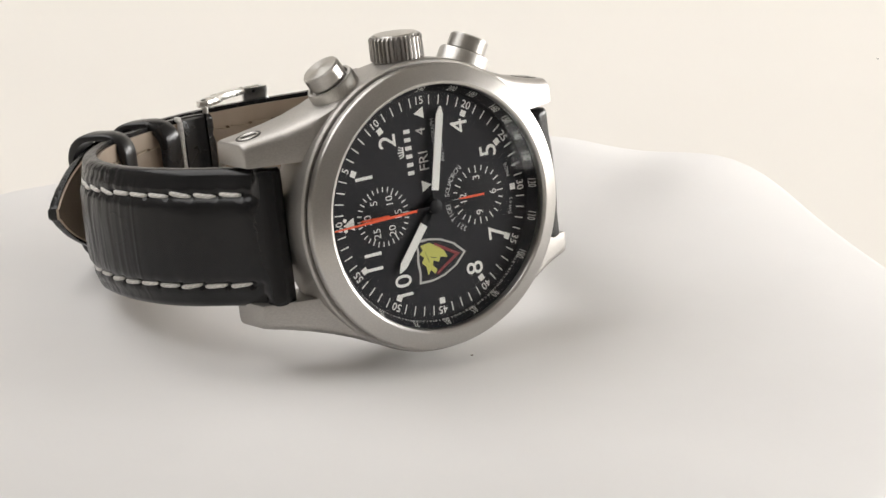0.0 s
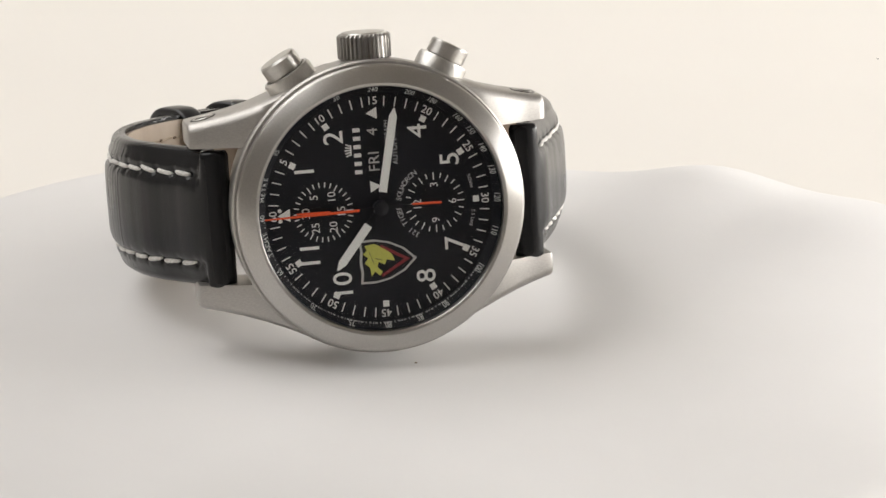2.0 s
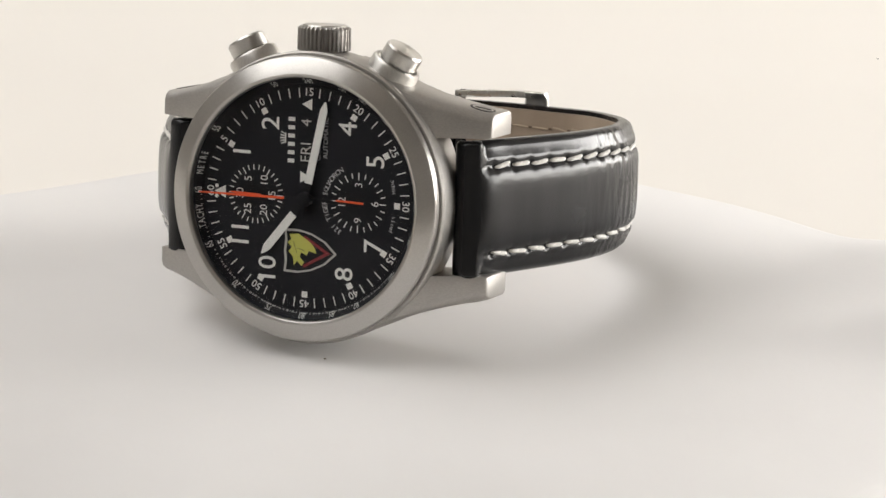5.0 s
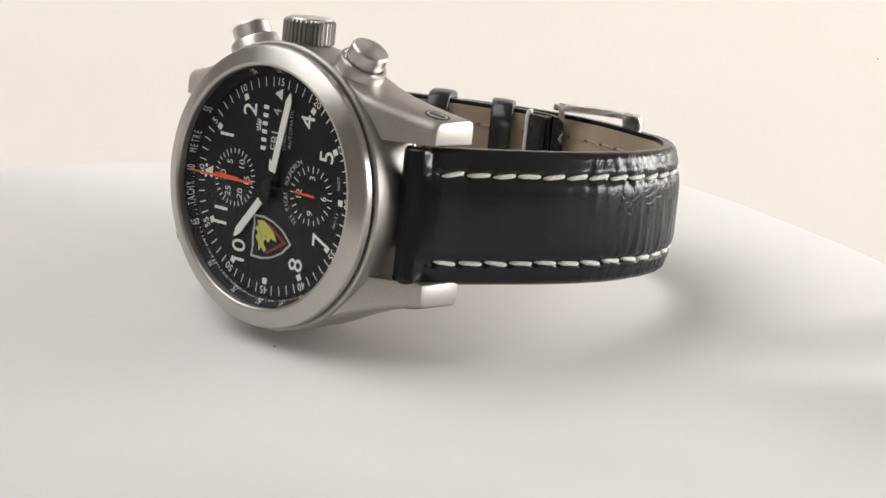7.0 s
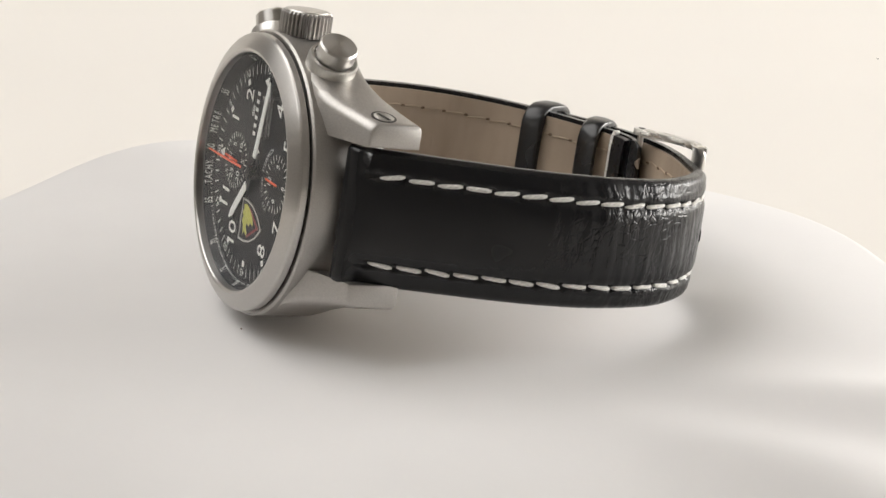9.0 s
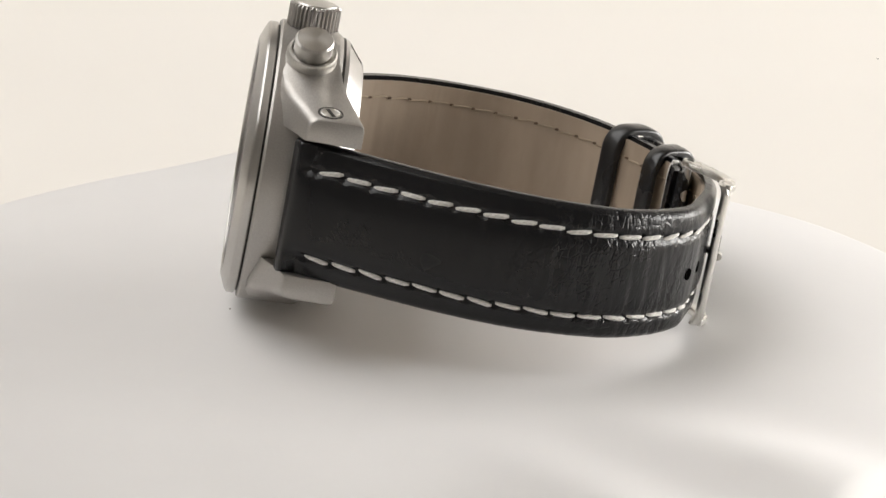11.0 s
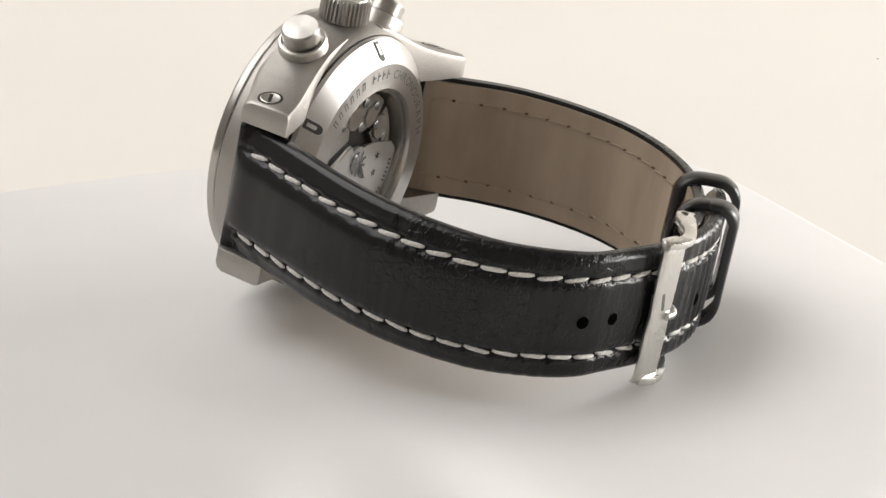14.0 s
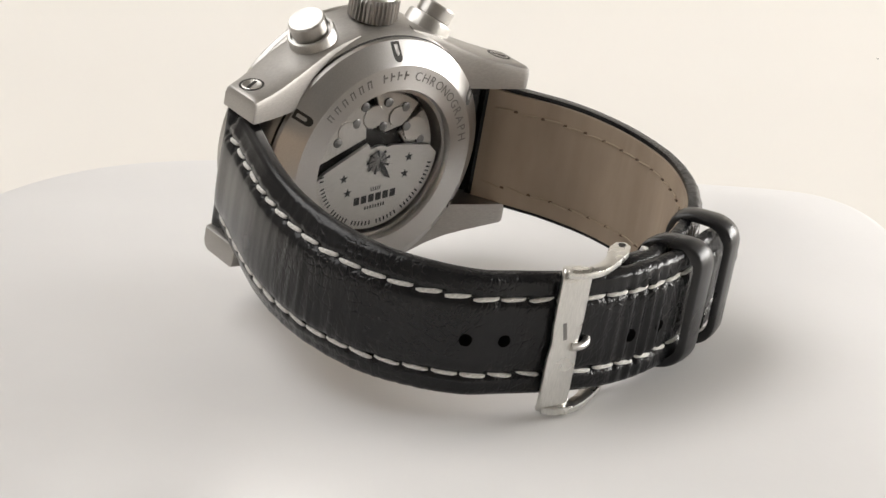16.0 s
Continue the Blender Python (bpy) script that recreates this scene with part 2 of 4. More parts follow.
def write(bm, text, a, b, height, turn, y, wide=1.0, back=False, bold=0.0):
    """Words lying on the dial; turn in degrees clockwise."""
    vs, fs = glyph(text)
    c, s = math.cos(radians(turn)), math.sin(radians(turn))
    offs = [(0, 0)] if not bold else [(-bold, 0), (bold, 0), (0, bold), (0, -bold)]
    for da, db in offs:
        made = []
        for u, v in vs:
            u, v = u * height * wide, v * height
            made.append(bm.verts.new(put(a + da + u * c + v * s, b + db - u * s + v * c, y, back)))
        y += 0.002 if back else -0.002
        for f in fs:
            try:
                bm.faces.new([made[i] for i in f])
            except ValueError:
                pass


def patch(bm, pts, y, back=False):
    bm.faces.new([bm.verts.new(put(a, b, y, back)) for a, b in pts])


def tick(bm, ca, cb, ang, r0, r1, w, y, back=False, w1=None):
    """A stroke along a radius at ang degrees clockwise from 12."""
    s, c = math.sin(radians(ang)), math.cos(radians(ang))
    w1 = w if w1 is None else w1
    pts = [(r0, -w / 2), (r1, -w1 / 2), (r1, w1 / 2), (r0, w / 2)]
    patch(bm, [(ca + r * s + q * c, cb + r * c - q * s) for r, q in pts], y, back)


def bm_new():
    return bmesh.new()


# ---- room ----
def room():
    """A closed room with one window opening; the table top is at z = -0.03."""
    x0, x1, y0, y1, z0, z1, th = -2.1, 0.90, -1.9, 1.9, -0.78, 1.75, 0.12

    def wall(name, pieces):
        bm = bm_new()
        for lo, hi in pieces:
            block(bm, [(a + b) / 2 for a, b in zip(lo, hi)], [b - a for a, b in zip(lo, hi)])
        tagged(part(name, bm, M_WALL, scale=1, smooth=False), "plain grey-beige painted room wall", "wall", kind="structure")

    def pierced(name, xa, xb, ya, yb, za, zb):
        wall(name, [((xa, y0, z0), (xb, ya, z1)), ((xa, yb, z0), (xb, y1, z1)),
                    ((xa, ya, z0), (xb, yb, za)), ((xa, ya, zb), (xb, yb, z1))])

    wall("wall_north", [((x0 - th, y1, z0), (x1 + th, y1 + th, z1))])
    wall("wall_south", [((x0 - th, y0 - th, z0), (x1 + th, y0, z1))])
    wall("wall_west", [((x0 - th, y0, z0), (x0, y1, z1))])
    pierced("wall_east", x1, x1 + th, -0.24, 0.78, 0.01, 0.33)
    bm = bm_new()
    block(bm, ((x0 + x1) / 2, 0, z0 - 0.06), (x1 - x0 + 0.3, y1 - y0 + 0.3, 0.12))
    tagged(part("floor", bm, M_FLOOR, scale=1, smooth=False), "brown wooden room floor", "floor", kind="structure")
    bm = bm_new()
    block(bm, ((x0 + x1) / 2, 0, z1 + 0.06), (x1 - x0 + 0.3, y1 - y0 + 0.3, 0.12))
    tagged(part("ceiling", bm, M_PAPER, scale=1, smooth=False), "plain white ceiling", "ceiling", kind="structure")


room()


def table():
    top = new("table")
    top.location = (0, 0.25, -0.78)
    bm = bm_new()
    block(bm, (0, 0, 0.7275), (1.7, 1.7, 0.035))
    rounded(bm, 0.004)
    part("tabletop", bm, M_TABLE, top, scale=1)
    for sx in (-1, 1):
        for sy in (-1, 1):
            bm = bm_new()
            block(bm, (sx * 0.78, sy * 0.78, 0.355), (0.06, 0.06, 0.71))
            part("leg", bm, M_TABLE, top, scale=1)
    tagged(top, "brown wooden table under the ivory paper sweep", "table")


table()


def paper_sweep():
    """Seamless paper: lies on the table and rises behind."""
    bm = bm_new()
    prof = [(-0.58, 0.0), (0.60, 0.0)]
    for k in range(1, 13):
        a = radians(7.0 * k)
        prof.append((0.60 + 0.35 * math.sin(a), 0.35 * (1 - math.cos(a))))
    prof.append((0.97, 0.75))
    cols = []
    for x in np.linspace(-0.8, 0.8, 9):
        front = [bm.verts.new((x, y, z - 0.0325)) for y, z in prof]
        rear = [bm.verts.new((x, y + 0.0008 * z, z - 0.0335)) for y, z in prof]
        cols.append(front + rear[::-1])
    m = len(cols[0])
    for a, b in zip(cols, cols[1:]):
        for k in range(m):
            bm.faces.new((a[k], b[k], b[(k + 1) % m], a[(k + 1) % m]))
    bmesh.ops.recalc_face_normals(bm, faces=bm.faces)
    ob = part("paper_sweep", bm, M_PAPER, scale=1)
    tagged(ob, "seamless ivory paper backdrop curving up behind the watch", "backdrop", kind="structure")


paper_sweep()


def dust(name, x, y, z, r):
    bm = bm_new()
    bmesh.ops.create_icosphere(bm, subdivisions=2, radius=r)
    for v in bm.verts:
        v.co *= 1 + 0.4 * noise.noise(v.co * 2000)
        v.co.z *= 0.4
    ob = part(name, bm, M_BLACKPRINT, scale=1)
    ob.location = (x, y, z)
    tagged(ob, "tiny dark speck of dust on the ivory paper", "dust")


dust("dust_speck", 0.1213, 0.2758, -0.0324, 0.00025)


# ---- turntable with its cloth ----
def sheet_radius(phi):
    d = math.degrees(phi) % 360
    r = 90.5 + 1.3 * math.sin(radians(3 * d + 40)) + 0.8 * math.sin(radians(7 * d))
    for centre, rise, wide in ((22, 12, 15), (184, 12, 17), (268, 3.5, 20), (100, 4, 16)):
        off = (d - centre + 180) % 360 - 180
        r += rise * math.exp(-(off / wide) ** 2)
    return r


def sheet_height(x, y):
    """Millimetres; gentle swells, nearly flat where the watch stands."""
    v = Vector((x * 0.018, y * 0.018, 1.3))
    away = max(0.0, math.hypot(x + 2, y - 8) - 45) / 45
    h = 1.1 * noise.noise(v) * away
    h += 0.2 * noise.noise(v * 2.6) * away
    phi, r = math.degrees(math.atan2(y, x)), math.hypot(x, y)
    out = min(1.0, max(0.0, (r - 46) / 38)) ** 1.5
    for centre, rise, wide in ((36, 5.0, 10), (17, 3.4, 8), (176, 2.0, 14)):
        off = (phi - centre - 0.12 * (r - 60) + 180) % 360 - 180
        h += rise * out * math.exp(-(off / wide) ** 2)
    return h


def turntable():
    root = new("turntable")
    bm = bm_new()
    n, rings = 192, [0, 6, 12, 18, 24, 30, 36, 42, 48, 54, 60, 66, 72, 78, 83, 87, 90]
    centre = bm.verts.new((0, 0, sheet_height(0, 0)))
    grid = []
    for r in rings[1:]:
        ring = []
        for k in range(n):
            phi = 2 * math.pi * k / n
            q = r / 90 * (sheet_radius(phi) - 3.5)
            x, y = q * math.cos(phi), q * math.sin(phi)
            sag = 2.4 * max(0.0, (r - 62) / 28) ** 2
            ring.append(bm.verts.new((x, y, sheet_height(x, y) - sag)))
        grid.append(ring)
    for drop in range(1, 8):
        a = radians(drop * 12)
        ring = []
        for k in range(n):
            phi = 2 * math.pi * k / n
            q = sheet_radius(phi) - 3.5 + 3.5 * math.sin(a)
            x, y = q * math.cos(phi), q * math.sin(phi)
            ring.append(bm.verts.new((x, y, sheet_height(x, y) - 2.4 - 4.5 * (1 - math.cos(a)))))
        grid.append(ring)
    ring = []
    for k in range(n):
        phi = 2 * math.pi * k / n
        q = sheet_radius(phi) + 0.5 + 1.0 * math.sin(9 * phi)
        ring.append(bm.verts.new((q * math.cos(phi), q * math.sin(phi), -24 + 1.5 * math.sin(5 * phi))))
    grid.append(ring)
    for k in range(n):
        bm.faces.new((centre, grid[0][k], grid[0][(k + 1) % n]))
    for a, b in zip(grid, grid[1:]):
        for k in range(n):
            j = (k + 1) % n
            bm.faces.new((a[k], b[k], b[j], a[j]))
    bmesh.ops.recalc_face_normals(bm, faces=bm.faces)
    bmesh.ops.solidify(bm, geom=bm.faces[:], thickness=0.5)
    part("cloth_cover", bm, M_SHEET, root, "white cloth draped over the round platter", angle=80)
    bm = bm_new()
    lathe(bm, [(0, -4.2), (80, -4.2), (82, -6), (82, -15), (80, -16.5), (0, -16.5)], 128)
    bmesh.ops.rotate(bm, verts=bm.verts, cent=(0, 0, 0), matrix=Matrix.Rotation(radians(90), 3, "X"))
    part("platter", bm, M_PAPER, root)
    bm = bm_new()
    lathe(bm, [(0, -16.5), (62, -16.5), (66, -33.4), (0, -33.4)], 96)
    bmesh.ops.rotate(bm, verts=bm.verts, cent=(0, 0, 0), matrix=Matrix.Rotation(radians(90), 3, "X"))
    part("foot", bm, M_PAPER, root)
    for x, y, r in ((0.7, -23.3, 0.15),):
        bm = bm_new()
        bmesh.ops.create_icosphere(bm, subdivisions=2, radius=r)
        for v in bm.verts:
            v.co = Vector((v.co.x * 1.5 + x, v.co.y + y, v.co.z * 0.6 + sheet_height(x, y) + 0.6))
        part("lint_speck", bm, M_BROWN, root, "tiny dark speck of lint")
    tagged(root, "round display turntable draped with a white cloth", "turntable")
    return root


TABLE_ROOT = turntable()

# ---- the watch: x towards 6 o'clock, y from dial to back, z towards 3 o'clock (up) ----
WATCH = new("wristwatch")
tagged(WATCH, "steel chronograph wristwatch with black dial and leather strap", "watch")


def case_parts():
    # mid case: slightly swelling barrel
    bm = bm_new()
    lathe(bm, [(17, 0.0), (20.9, 0.0), (21.15, 0.35), (21.15, 3.0), (21.0, 6.8), (20.5, 8.8), (19.9, 9.6), (17, 9.6)], 128)
    bmesh.ops.recalc_face_normals(bm, faces=bm.faces)
    case = part("case", bm, M_CASE, WATCH, "brushed steel case barrel", angle=32)
    # four lugs that sweep out of the barrel
    for sx in (-1, 1):
        for sz in (-1, 1):
            bm = bm_new()
            tops, n = [], 22
            for k in range(n):
                u = k / (n - 1)
                x = 5.0 + (26.0 - 5.0) * u
                zo = float(np.interp(x, [5, 8, 11, 14, 17, 20, 23, 26], [20.2, 19.4, 18.15, 16.7, 15.5, 14.6, 13.9, 13.3]))
                yf = float(np.interp(x, [5, 12, 16, 18.5, 20.5, 22.5, 24.5, 26], [0.2, 0.5, 1.1, 2.1, 3.1, 4.1, 4.9, 5.5]))
                yb = float(np.interp(x, [5, 10, 14, 17, 21, 26], [9.0, 9.3, 10.0, 10.8, 12.1, 13.4]))
                zi = 9.9
                ring = [(yf, zi), (yf, zo - 1.3), (yf + 0.35, zo - 0.5), (yf + 1.2, zo), (yb - 0.9, zo + 0.1), (yb - 0.2, zo - 0.2), (yb, zo - 0.9), (yb, zi)]
                tops.append([bm.verts.new((sx * x, y, sz * z)) for y, z in ring])
            m = len(tops[0])
            for a, b in zip(tops, tops[1:]):
                for k in range(m):
                    j = (k + 1) % m
                    bm.faces.new((a[k], b[k], b[j], a[j]))
            bm.faces.new(tops[0])
            bm.faces.new(tops[-1])
            bmesh.ops.recalc_face_normals(bm, faces=bm.faces)
            tip = [e for e in bm.edges if all(abs(v.co.x) > 25.99 for v in e.verts)]
            bmesh.ops.bevel(bm, geom=tip, offset=0.35, segments=2, affect="EDGES", profile=0.5, clamp_overlap=True)
            part("lug", bm, M_CASE, case, angle=34)

    bm = bm_new()
    lathe(bm, [(17.6, -0.45), (20.15, -0.45), (20.15, 0.1), (17.6, 0.1)], 128)
    part("bezel_groove", bm, M_GROOVE, WATCH, "dark joint under the bezel")
    bm = bm_new()
    lathe(bm, [(17.55, -0.28), (17.6, -2.45), (17.75, -2.65), (18.1, -2.72), (20.2, -1.85), (20.45, -1.65), (20.6, -1.35),
               (20.6, -0.5), (20.5, -0.34), (18, -0.32)], 160)
    part("bezel", bm, M_BEZEL, WATCH, "satin steel bezel with a sloping rim", angle=18)
    bm = bm_new()
    lathe(bm, [(0, -2.5), (17.3, -2.5), (17.58, -2.4), (17.58, -1.55), (0, -1.55)], 96)
    crystal = part("crystal", bm, M_GLASS, WATCH, "clear flat crystal")
    crystal.visible_shadow = False


case_parts()


def crown_and_pushers():
    def upright(bm, a, shift):
        mat = Matrix.Rotation(radians(a), 3, "Y") @ Matrix.Rotation(radians(90), 3, "X")
        for v in bm.verts:
            v.co = mat @ v.co
            v.co.y += shift
        bmesh.ops.recalc_face_normals(bm, faces=bm.faces)

    bm = bm_new()
    n = 34
    prof = [(20.9, 0), (21.1, 1), (24.2, 1), (24.55, 0)]
    rings = []
    for h, ridge in prof:
        ring = []
        for k in range(n * 4):
            a = 2 * math.pi * k / (n * 4)
            r = (3.85 if k % 4 in (0, 1) else 3.45) if ridge else 3.45
            ring.append(bm.verts.new((r * math.cos(a), h, r * math.sin(a))))
        rings.append(ring)
    for a, b in zip(rings, rings[1:]):
        for k in range(n * 4):
            j = (k + 1) % (n * 4)
            bm.faces.new((a[k], b[k], b[j], a[j]))
    bm.faces.new(rings[-1])
    bm.faces.new(rings[0])
    upright(bm, 0, 4.6)
    crown = part("crown", bm, M_CROWN, WATCH, "fluted steel winding crown", angle=25)
    bm = bm_new()
    lathe(bm, [(0, 24.5), (3.2, 24.5), (3.05, 24.75), (0, 24.95)], 48)
    upright(bm, 0, 4.6)
    part("crown_cap", bm, M_PUSH, crown)
    for a in (-30, 30):
        bm = bm_new()
        lathe(bm, [(0, 18.6), (3.72, 18.6), (3.72, 22.5), (3.5, 22.9), (3.15, 22.95), (3.05, 22.3), (0, 22.3)], 64)
        upright(bm, a, 4.8)
        collar = part("pusher_collar", bm, M_PUSH, WATCH, "round steel pusher collar")
        bm = bm_new()
        lathe(bm, [(0, 21.7), (2.6, 21.7), (2.6, 23.1), (2.85, 23.15), (2.85, 23.3), (2.85, 25.0), (2.62, 25.28), (0, 25.38)], 64)
        button = part("push_button", bm, M_CAP, collar, "turned steel push button")
        button.matrix_basis = Matrix.Translation((0, 4.8 * MM, 0)) @ Matrix.Rotation(radians(a), 4, "Y") @ Matrix.Rotation(radians(90), 4, "X")


crown_and_pushers()


def lug_screws():
    for sx in (-1, 1):
        for sz in (-1, 1):
            bm = bm_new()
            lathe(bm, [(0, 13.98), (1.2, 13.98), (1.35, 14.08), (1.5, 14.0), (1.5, 13.2), (0, 13.2)], 32)
            mat = Matrix.Rotation(radians(90 if sz > 0 else -90), 3, "X")
            for v in bm.verts:
                v.co = mat @ v.co + Vector((sx * 23.4, 8.3, -0.06 * sz))
                v.co.z -= sz * 0.215 * (abs(v.co.x) - 23.4)
            bmesh.ops.recalc_face_normals(bm, faces=bm.faces)
            screw = part("lug_screw", bm, M_PUSH, WATCH)
            # screw slot and recess: proud near-black pieces, shade of the hollows put into colour
            bm = bm_new()
            block(bm, (sx * 23.4, 8.3, sz * 14.05), (2.3, 0.5, 0.08), Matrix.Rotation(radians(25 * sx), 3, "Z"))
            for v in bm.verts:
                v.co.z -= sz * (0.215 * (abs(v.co.x) - 23.4) + 0.1)
            part("slot_shade", bm, M_GROOVE, screw)
            bm = bm_new()
            lathe(bm, [(1.48, 14.0), (1.85, 14.0), (1.85, 13.4), (1.48, 13.4)], 32)
            for v in bm.verts:
                v.co = mat @ v.co + Vector((sx * 23.4, 8.3, -0.06 * sz))
                v.co.z -= sz * 0.215 * (abs(v.co.x) - 23.4)
            bmesh.ops.recalc_face_normals(bm, faces=bm.faces)
            part("recess_shade", bm, M_GROOVE, screw)


lug_screws()


# ---- dial ----
def dial_parts():
    bm = bm_new()
    lathe(bm, [(0, 0.0), (17.6, 0.0), (17.6, 0.4), (0, 0.4)], 96)
    dial = part("dial", bm, M_DIAL, WATCH, "matte black dial with white printing")
    bm = bm_new()
    lathe(bm, [(16.45, 0.0), (17.5, -1.45), (17.54, 0.0)], 128)
    ring = part("flange", bm, M_DIAL, WATCH, "black sloping ring with a tachymeter scale")
    Y = -0.03
    for hour in (1, 2, 4, 5, 7, 8, 10, 11):
        bm = bm_new()
        a = radians(hour * 30)
        write(bm, str(hour), 12.1 * math.sin(a), 12.1 * math.cos(a), 2.75, 0, Y, 1.05, bold=0.025)
        part("numeral", bm, M_WHITE, dial, smooth=False)
    for m in range(5, 60, 5):
        if m == 15:
            continue
        bm = bm_new()
        tick(bm, 0, 0, m * 6, 13.55, 14.45, 0.9, Y)
        part("hour_marker", bm, M_WHITE, dial, smooth=False)
    bm = bm_new()
    patch(bm, [(-0.95, 12.9), (0.95, 12.9), (0, 14.7)], Y)
    for s in (-1, 1):
        patch(bm, [(s * 0.75 + 0.3 * math.cos(t), 14.35 + 0.3 * math.sin(t)) for t in np.linspace(0, 6.0, 10)], Y)
    part("hour_marker", bm, M_WHITE, dial, "white triangle with two dots", smooth=False)
    bm = bm_new()
    patch(bm, [(12.7, -0.45), (14.4, -0.45), (13.55, 1.15)], Y)
    patch(bm, [(2.2, 1.15), (3.9, 1.15), (3.05, -0.5)], Y)
    part("date_arrow", bm, M_WHITE, dial, smooth=False)
    # minute track
    bm = bm_new()
    for m in range(60):
        if m % 5:
            tick(bm, 0, 0, m * 6, 14.55, 15.95, 0.17, Y)
    part("minute_track", bm, M_PRINT, dial, smooth=False)
    for m in range(5, 61, 5):
        bm = bm_new()
        a = radians(m * 6)
        write(bm, str(m), 15.35 * math.sin(a), 15.35 * math.cos(a), 1.1, m * 6, Y, bold=0.015)
        part("minute_number", bm, M_PRINT, dial, smooth=False)

    # tachymeter on the sloping ring
    def on_ring(bm):
        for v in bm.verts:
            r = math.hypot(v.co.x, v.co.z)
            v.co.y += -1.45 * (r - 16.45) / 1.05 - 0.02

    bm = bm_new()
    for v in (50, 55, 60, 65, 70, 75, 80, 85, 90, 100, 110, 120, 130, 140, 150, 160, 180, 200, 240):
        ang = 360 * 60 / v
        a = radians(ang)
        write(bm, str(v), 16.98 * math.sin(a), 16.98 * math.cos(a), 0.72, ang, 0, 0.95)
    for word, start in (("TACHY", 342), ("METRE", 9)):
        for k, ch in enumerate(word):
            ang = start + k * 2.5
            write(bm, ch, 16.98 * math.sin(radians(ang)), 16.98 * math.cos(radians(ang)), 0.66, ang, 0, 0.95)
    for k in range(122, 300):
        if k % 2 == 0 and k > 180 or k <= 180:
            tick(bm, 0, 0, k * 1.8 if k < 180 else k * 1.2, 16.6, 16.78, 0.09, 0)
    on_ring(bm)
    part("tachymeter_scale", bm, M_PRINT, ring, smooth=False)

    # subdials
    for cb, marks, numbers in ((8.1, 30, [(5, 60), (10, 120), (15, 180), (20, 240), (25, 300), (30, 0)]), (-8.0, 24, [(3, 90), (6, 180), (9, 270), (12, 0)])):
        bm = bm_new()
        lathe(bm, [(0, -0.012), (4.45, -0.012), (4.5, -0.004), (0, -0.004)], 64)
        for v in bm.verts:
            v.co.x -= cb
        sub = part("subdial", bm, M_SUB, dial, "sunken black counter with white ticks")
        bm = bm_new()
        for k in range(marks):
            big = k % (5 if marks == 30 else 2) == 0
            tick(bm, 0, cb, k * 360 / marks, 3.25 if big else 3.55, 4.3, 0.16, Y)
        part("scale", bm, M_PRINT, sub, smooth=False)
        for v, ang in numbers:
            bm = bm_new()
            write(bm, str(v), 2.55 * math.sin(radians(ang)), cb + 2.55 * math.cos(radians(ang)), 1.15, 0, Y)
            part("numeral", bm, M_PRINT, sub, smooth=False)

    # day and date windows
    bm = bm_new()
    patch(bm, [(4.3, -0.75), (9.2, -0.75), (9.2, 1.55), (4.3, 1.55)], -0.01)
    patch(bm, [(9.6, -0.75), (12.3, -0.75), (12.3, 1.55), (9.6, 1.55)], -0.01)
    part("date_window", bm, M_SUB, dial, smooth=False)
    bm = bm_new()
    write(bm, "FRI", 6.65, 0.4, 1.55, 0, Y)
    write(bm, "4", 10.9, 0.4, 1.55, 0, Y)
    part("day_and_date", bm, M_DAY, dial, "grey day and date print", smooth=False)

    # maker's mark as plain bars under a small crest
    bm = bm_new()
    for k in range(6):
        patch(bm, [(5.0 + k * 1.2, 2.15), (5.58 + k * 1.2, 2.15), (5.58 + k * 1.2, 3.2), (5.0 + k * 1.2, 3.2)], Y)
    for k in range(-2, 3):
        patch(bm, [(8.5 + k * 0.30 - 0.09, 3.75), (8.5 + k * 0.30 + 0.09, 3.75), (8.5 + k * 0.44 + 0.09, 4.5 - abs(k) * 0.1), (8.5 + k * 0.44 - 0.09, 4.5 - abs(k) * 0.1)], Y)
    patch(bm, [(7.75, 3.5), (9.25, 3.5), (9.25, 3.72), (7.75, 3.72)], Y)
    part("maker_mark", bm, M_PRINT, dial, "plain white bars under a small crest", smooth=False)
    bm = bm_new()
    write(bm, "CHRONOGRAPH", 9.0, -1.65, 0.62, 0, Y)
    write(bm, "AUTOMATIC", 8.9, -2.7, 0.72, 0, Y)
    part("lettering", bm, M_GREYPRINT, dial, smooth=False)
    bm = bm_new()
    text = "321 TIGER SQUADRON"
    for k, ch in enumerate(text):
        if ch == " ":
            continue
        ang = -58 + k * 116 / (len(text) - 1)
        write(bm, ch, 5.25 * math.sin(radians(ang)), -8.0 + 5.25 * math.cos(radians(ang)), 0.75, ang, Y)
    part("lettering", bm, M_GREYPRINT, dial, smooth=False)
    bm = bm_new()
    for word, mid in (("SWISS", 191.5), ("MADE", 168.5)):
        for k, ch in enumerate(word):
            ang = mid - (k - (len(word) - 1) / 2) * 2.2
            write(bm, ch, 13.6 * math.sin(radians(ang)), 13.6 * math.cos(radians(ang)), 0.5, ang + 180, Y)
    part("lettering", bm, M_GREYPRINT, dial, smooth=False)

    # shield emblem
    def shield(k):
        half = [(0, 3.75), (1.6, 3.55), (3.15, 3.75), (3.2, 1.5), (2.75, -0.6), (1.7, -2.8), (0, -4.6)]
        pts = half + [(-a, b) for a, b in half[-2:0:-1]]
        return [(-7.75 + a * k, -0.3 + b * k) for a, b in pts]

    bm = bm_new()
    patch(bm, shield(1.0), -0.015)
    badge = part("emblem", bm, M_DAY, dial, "shield emblem with a yellow animal head and red chevron", smooth=False)
    bm = bm_new()
    patch(bm, shield(0.90), -0.022)
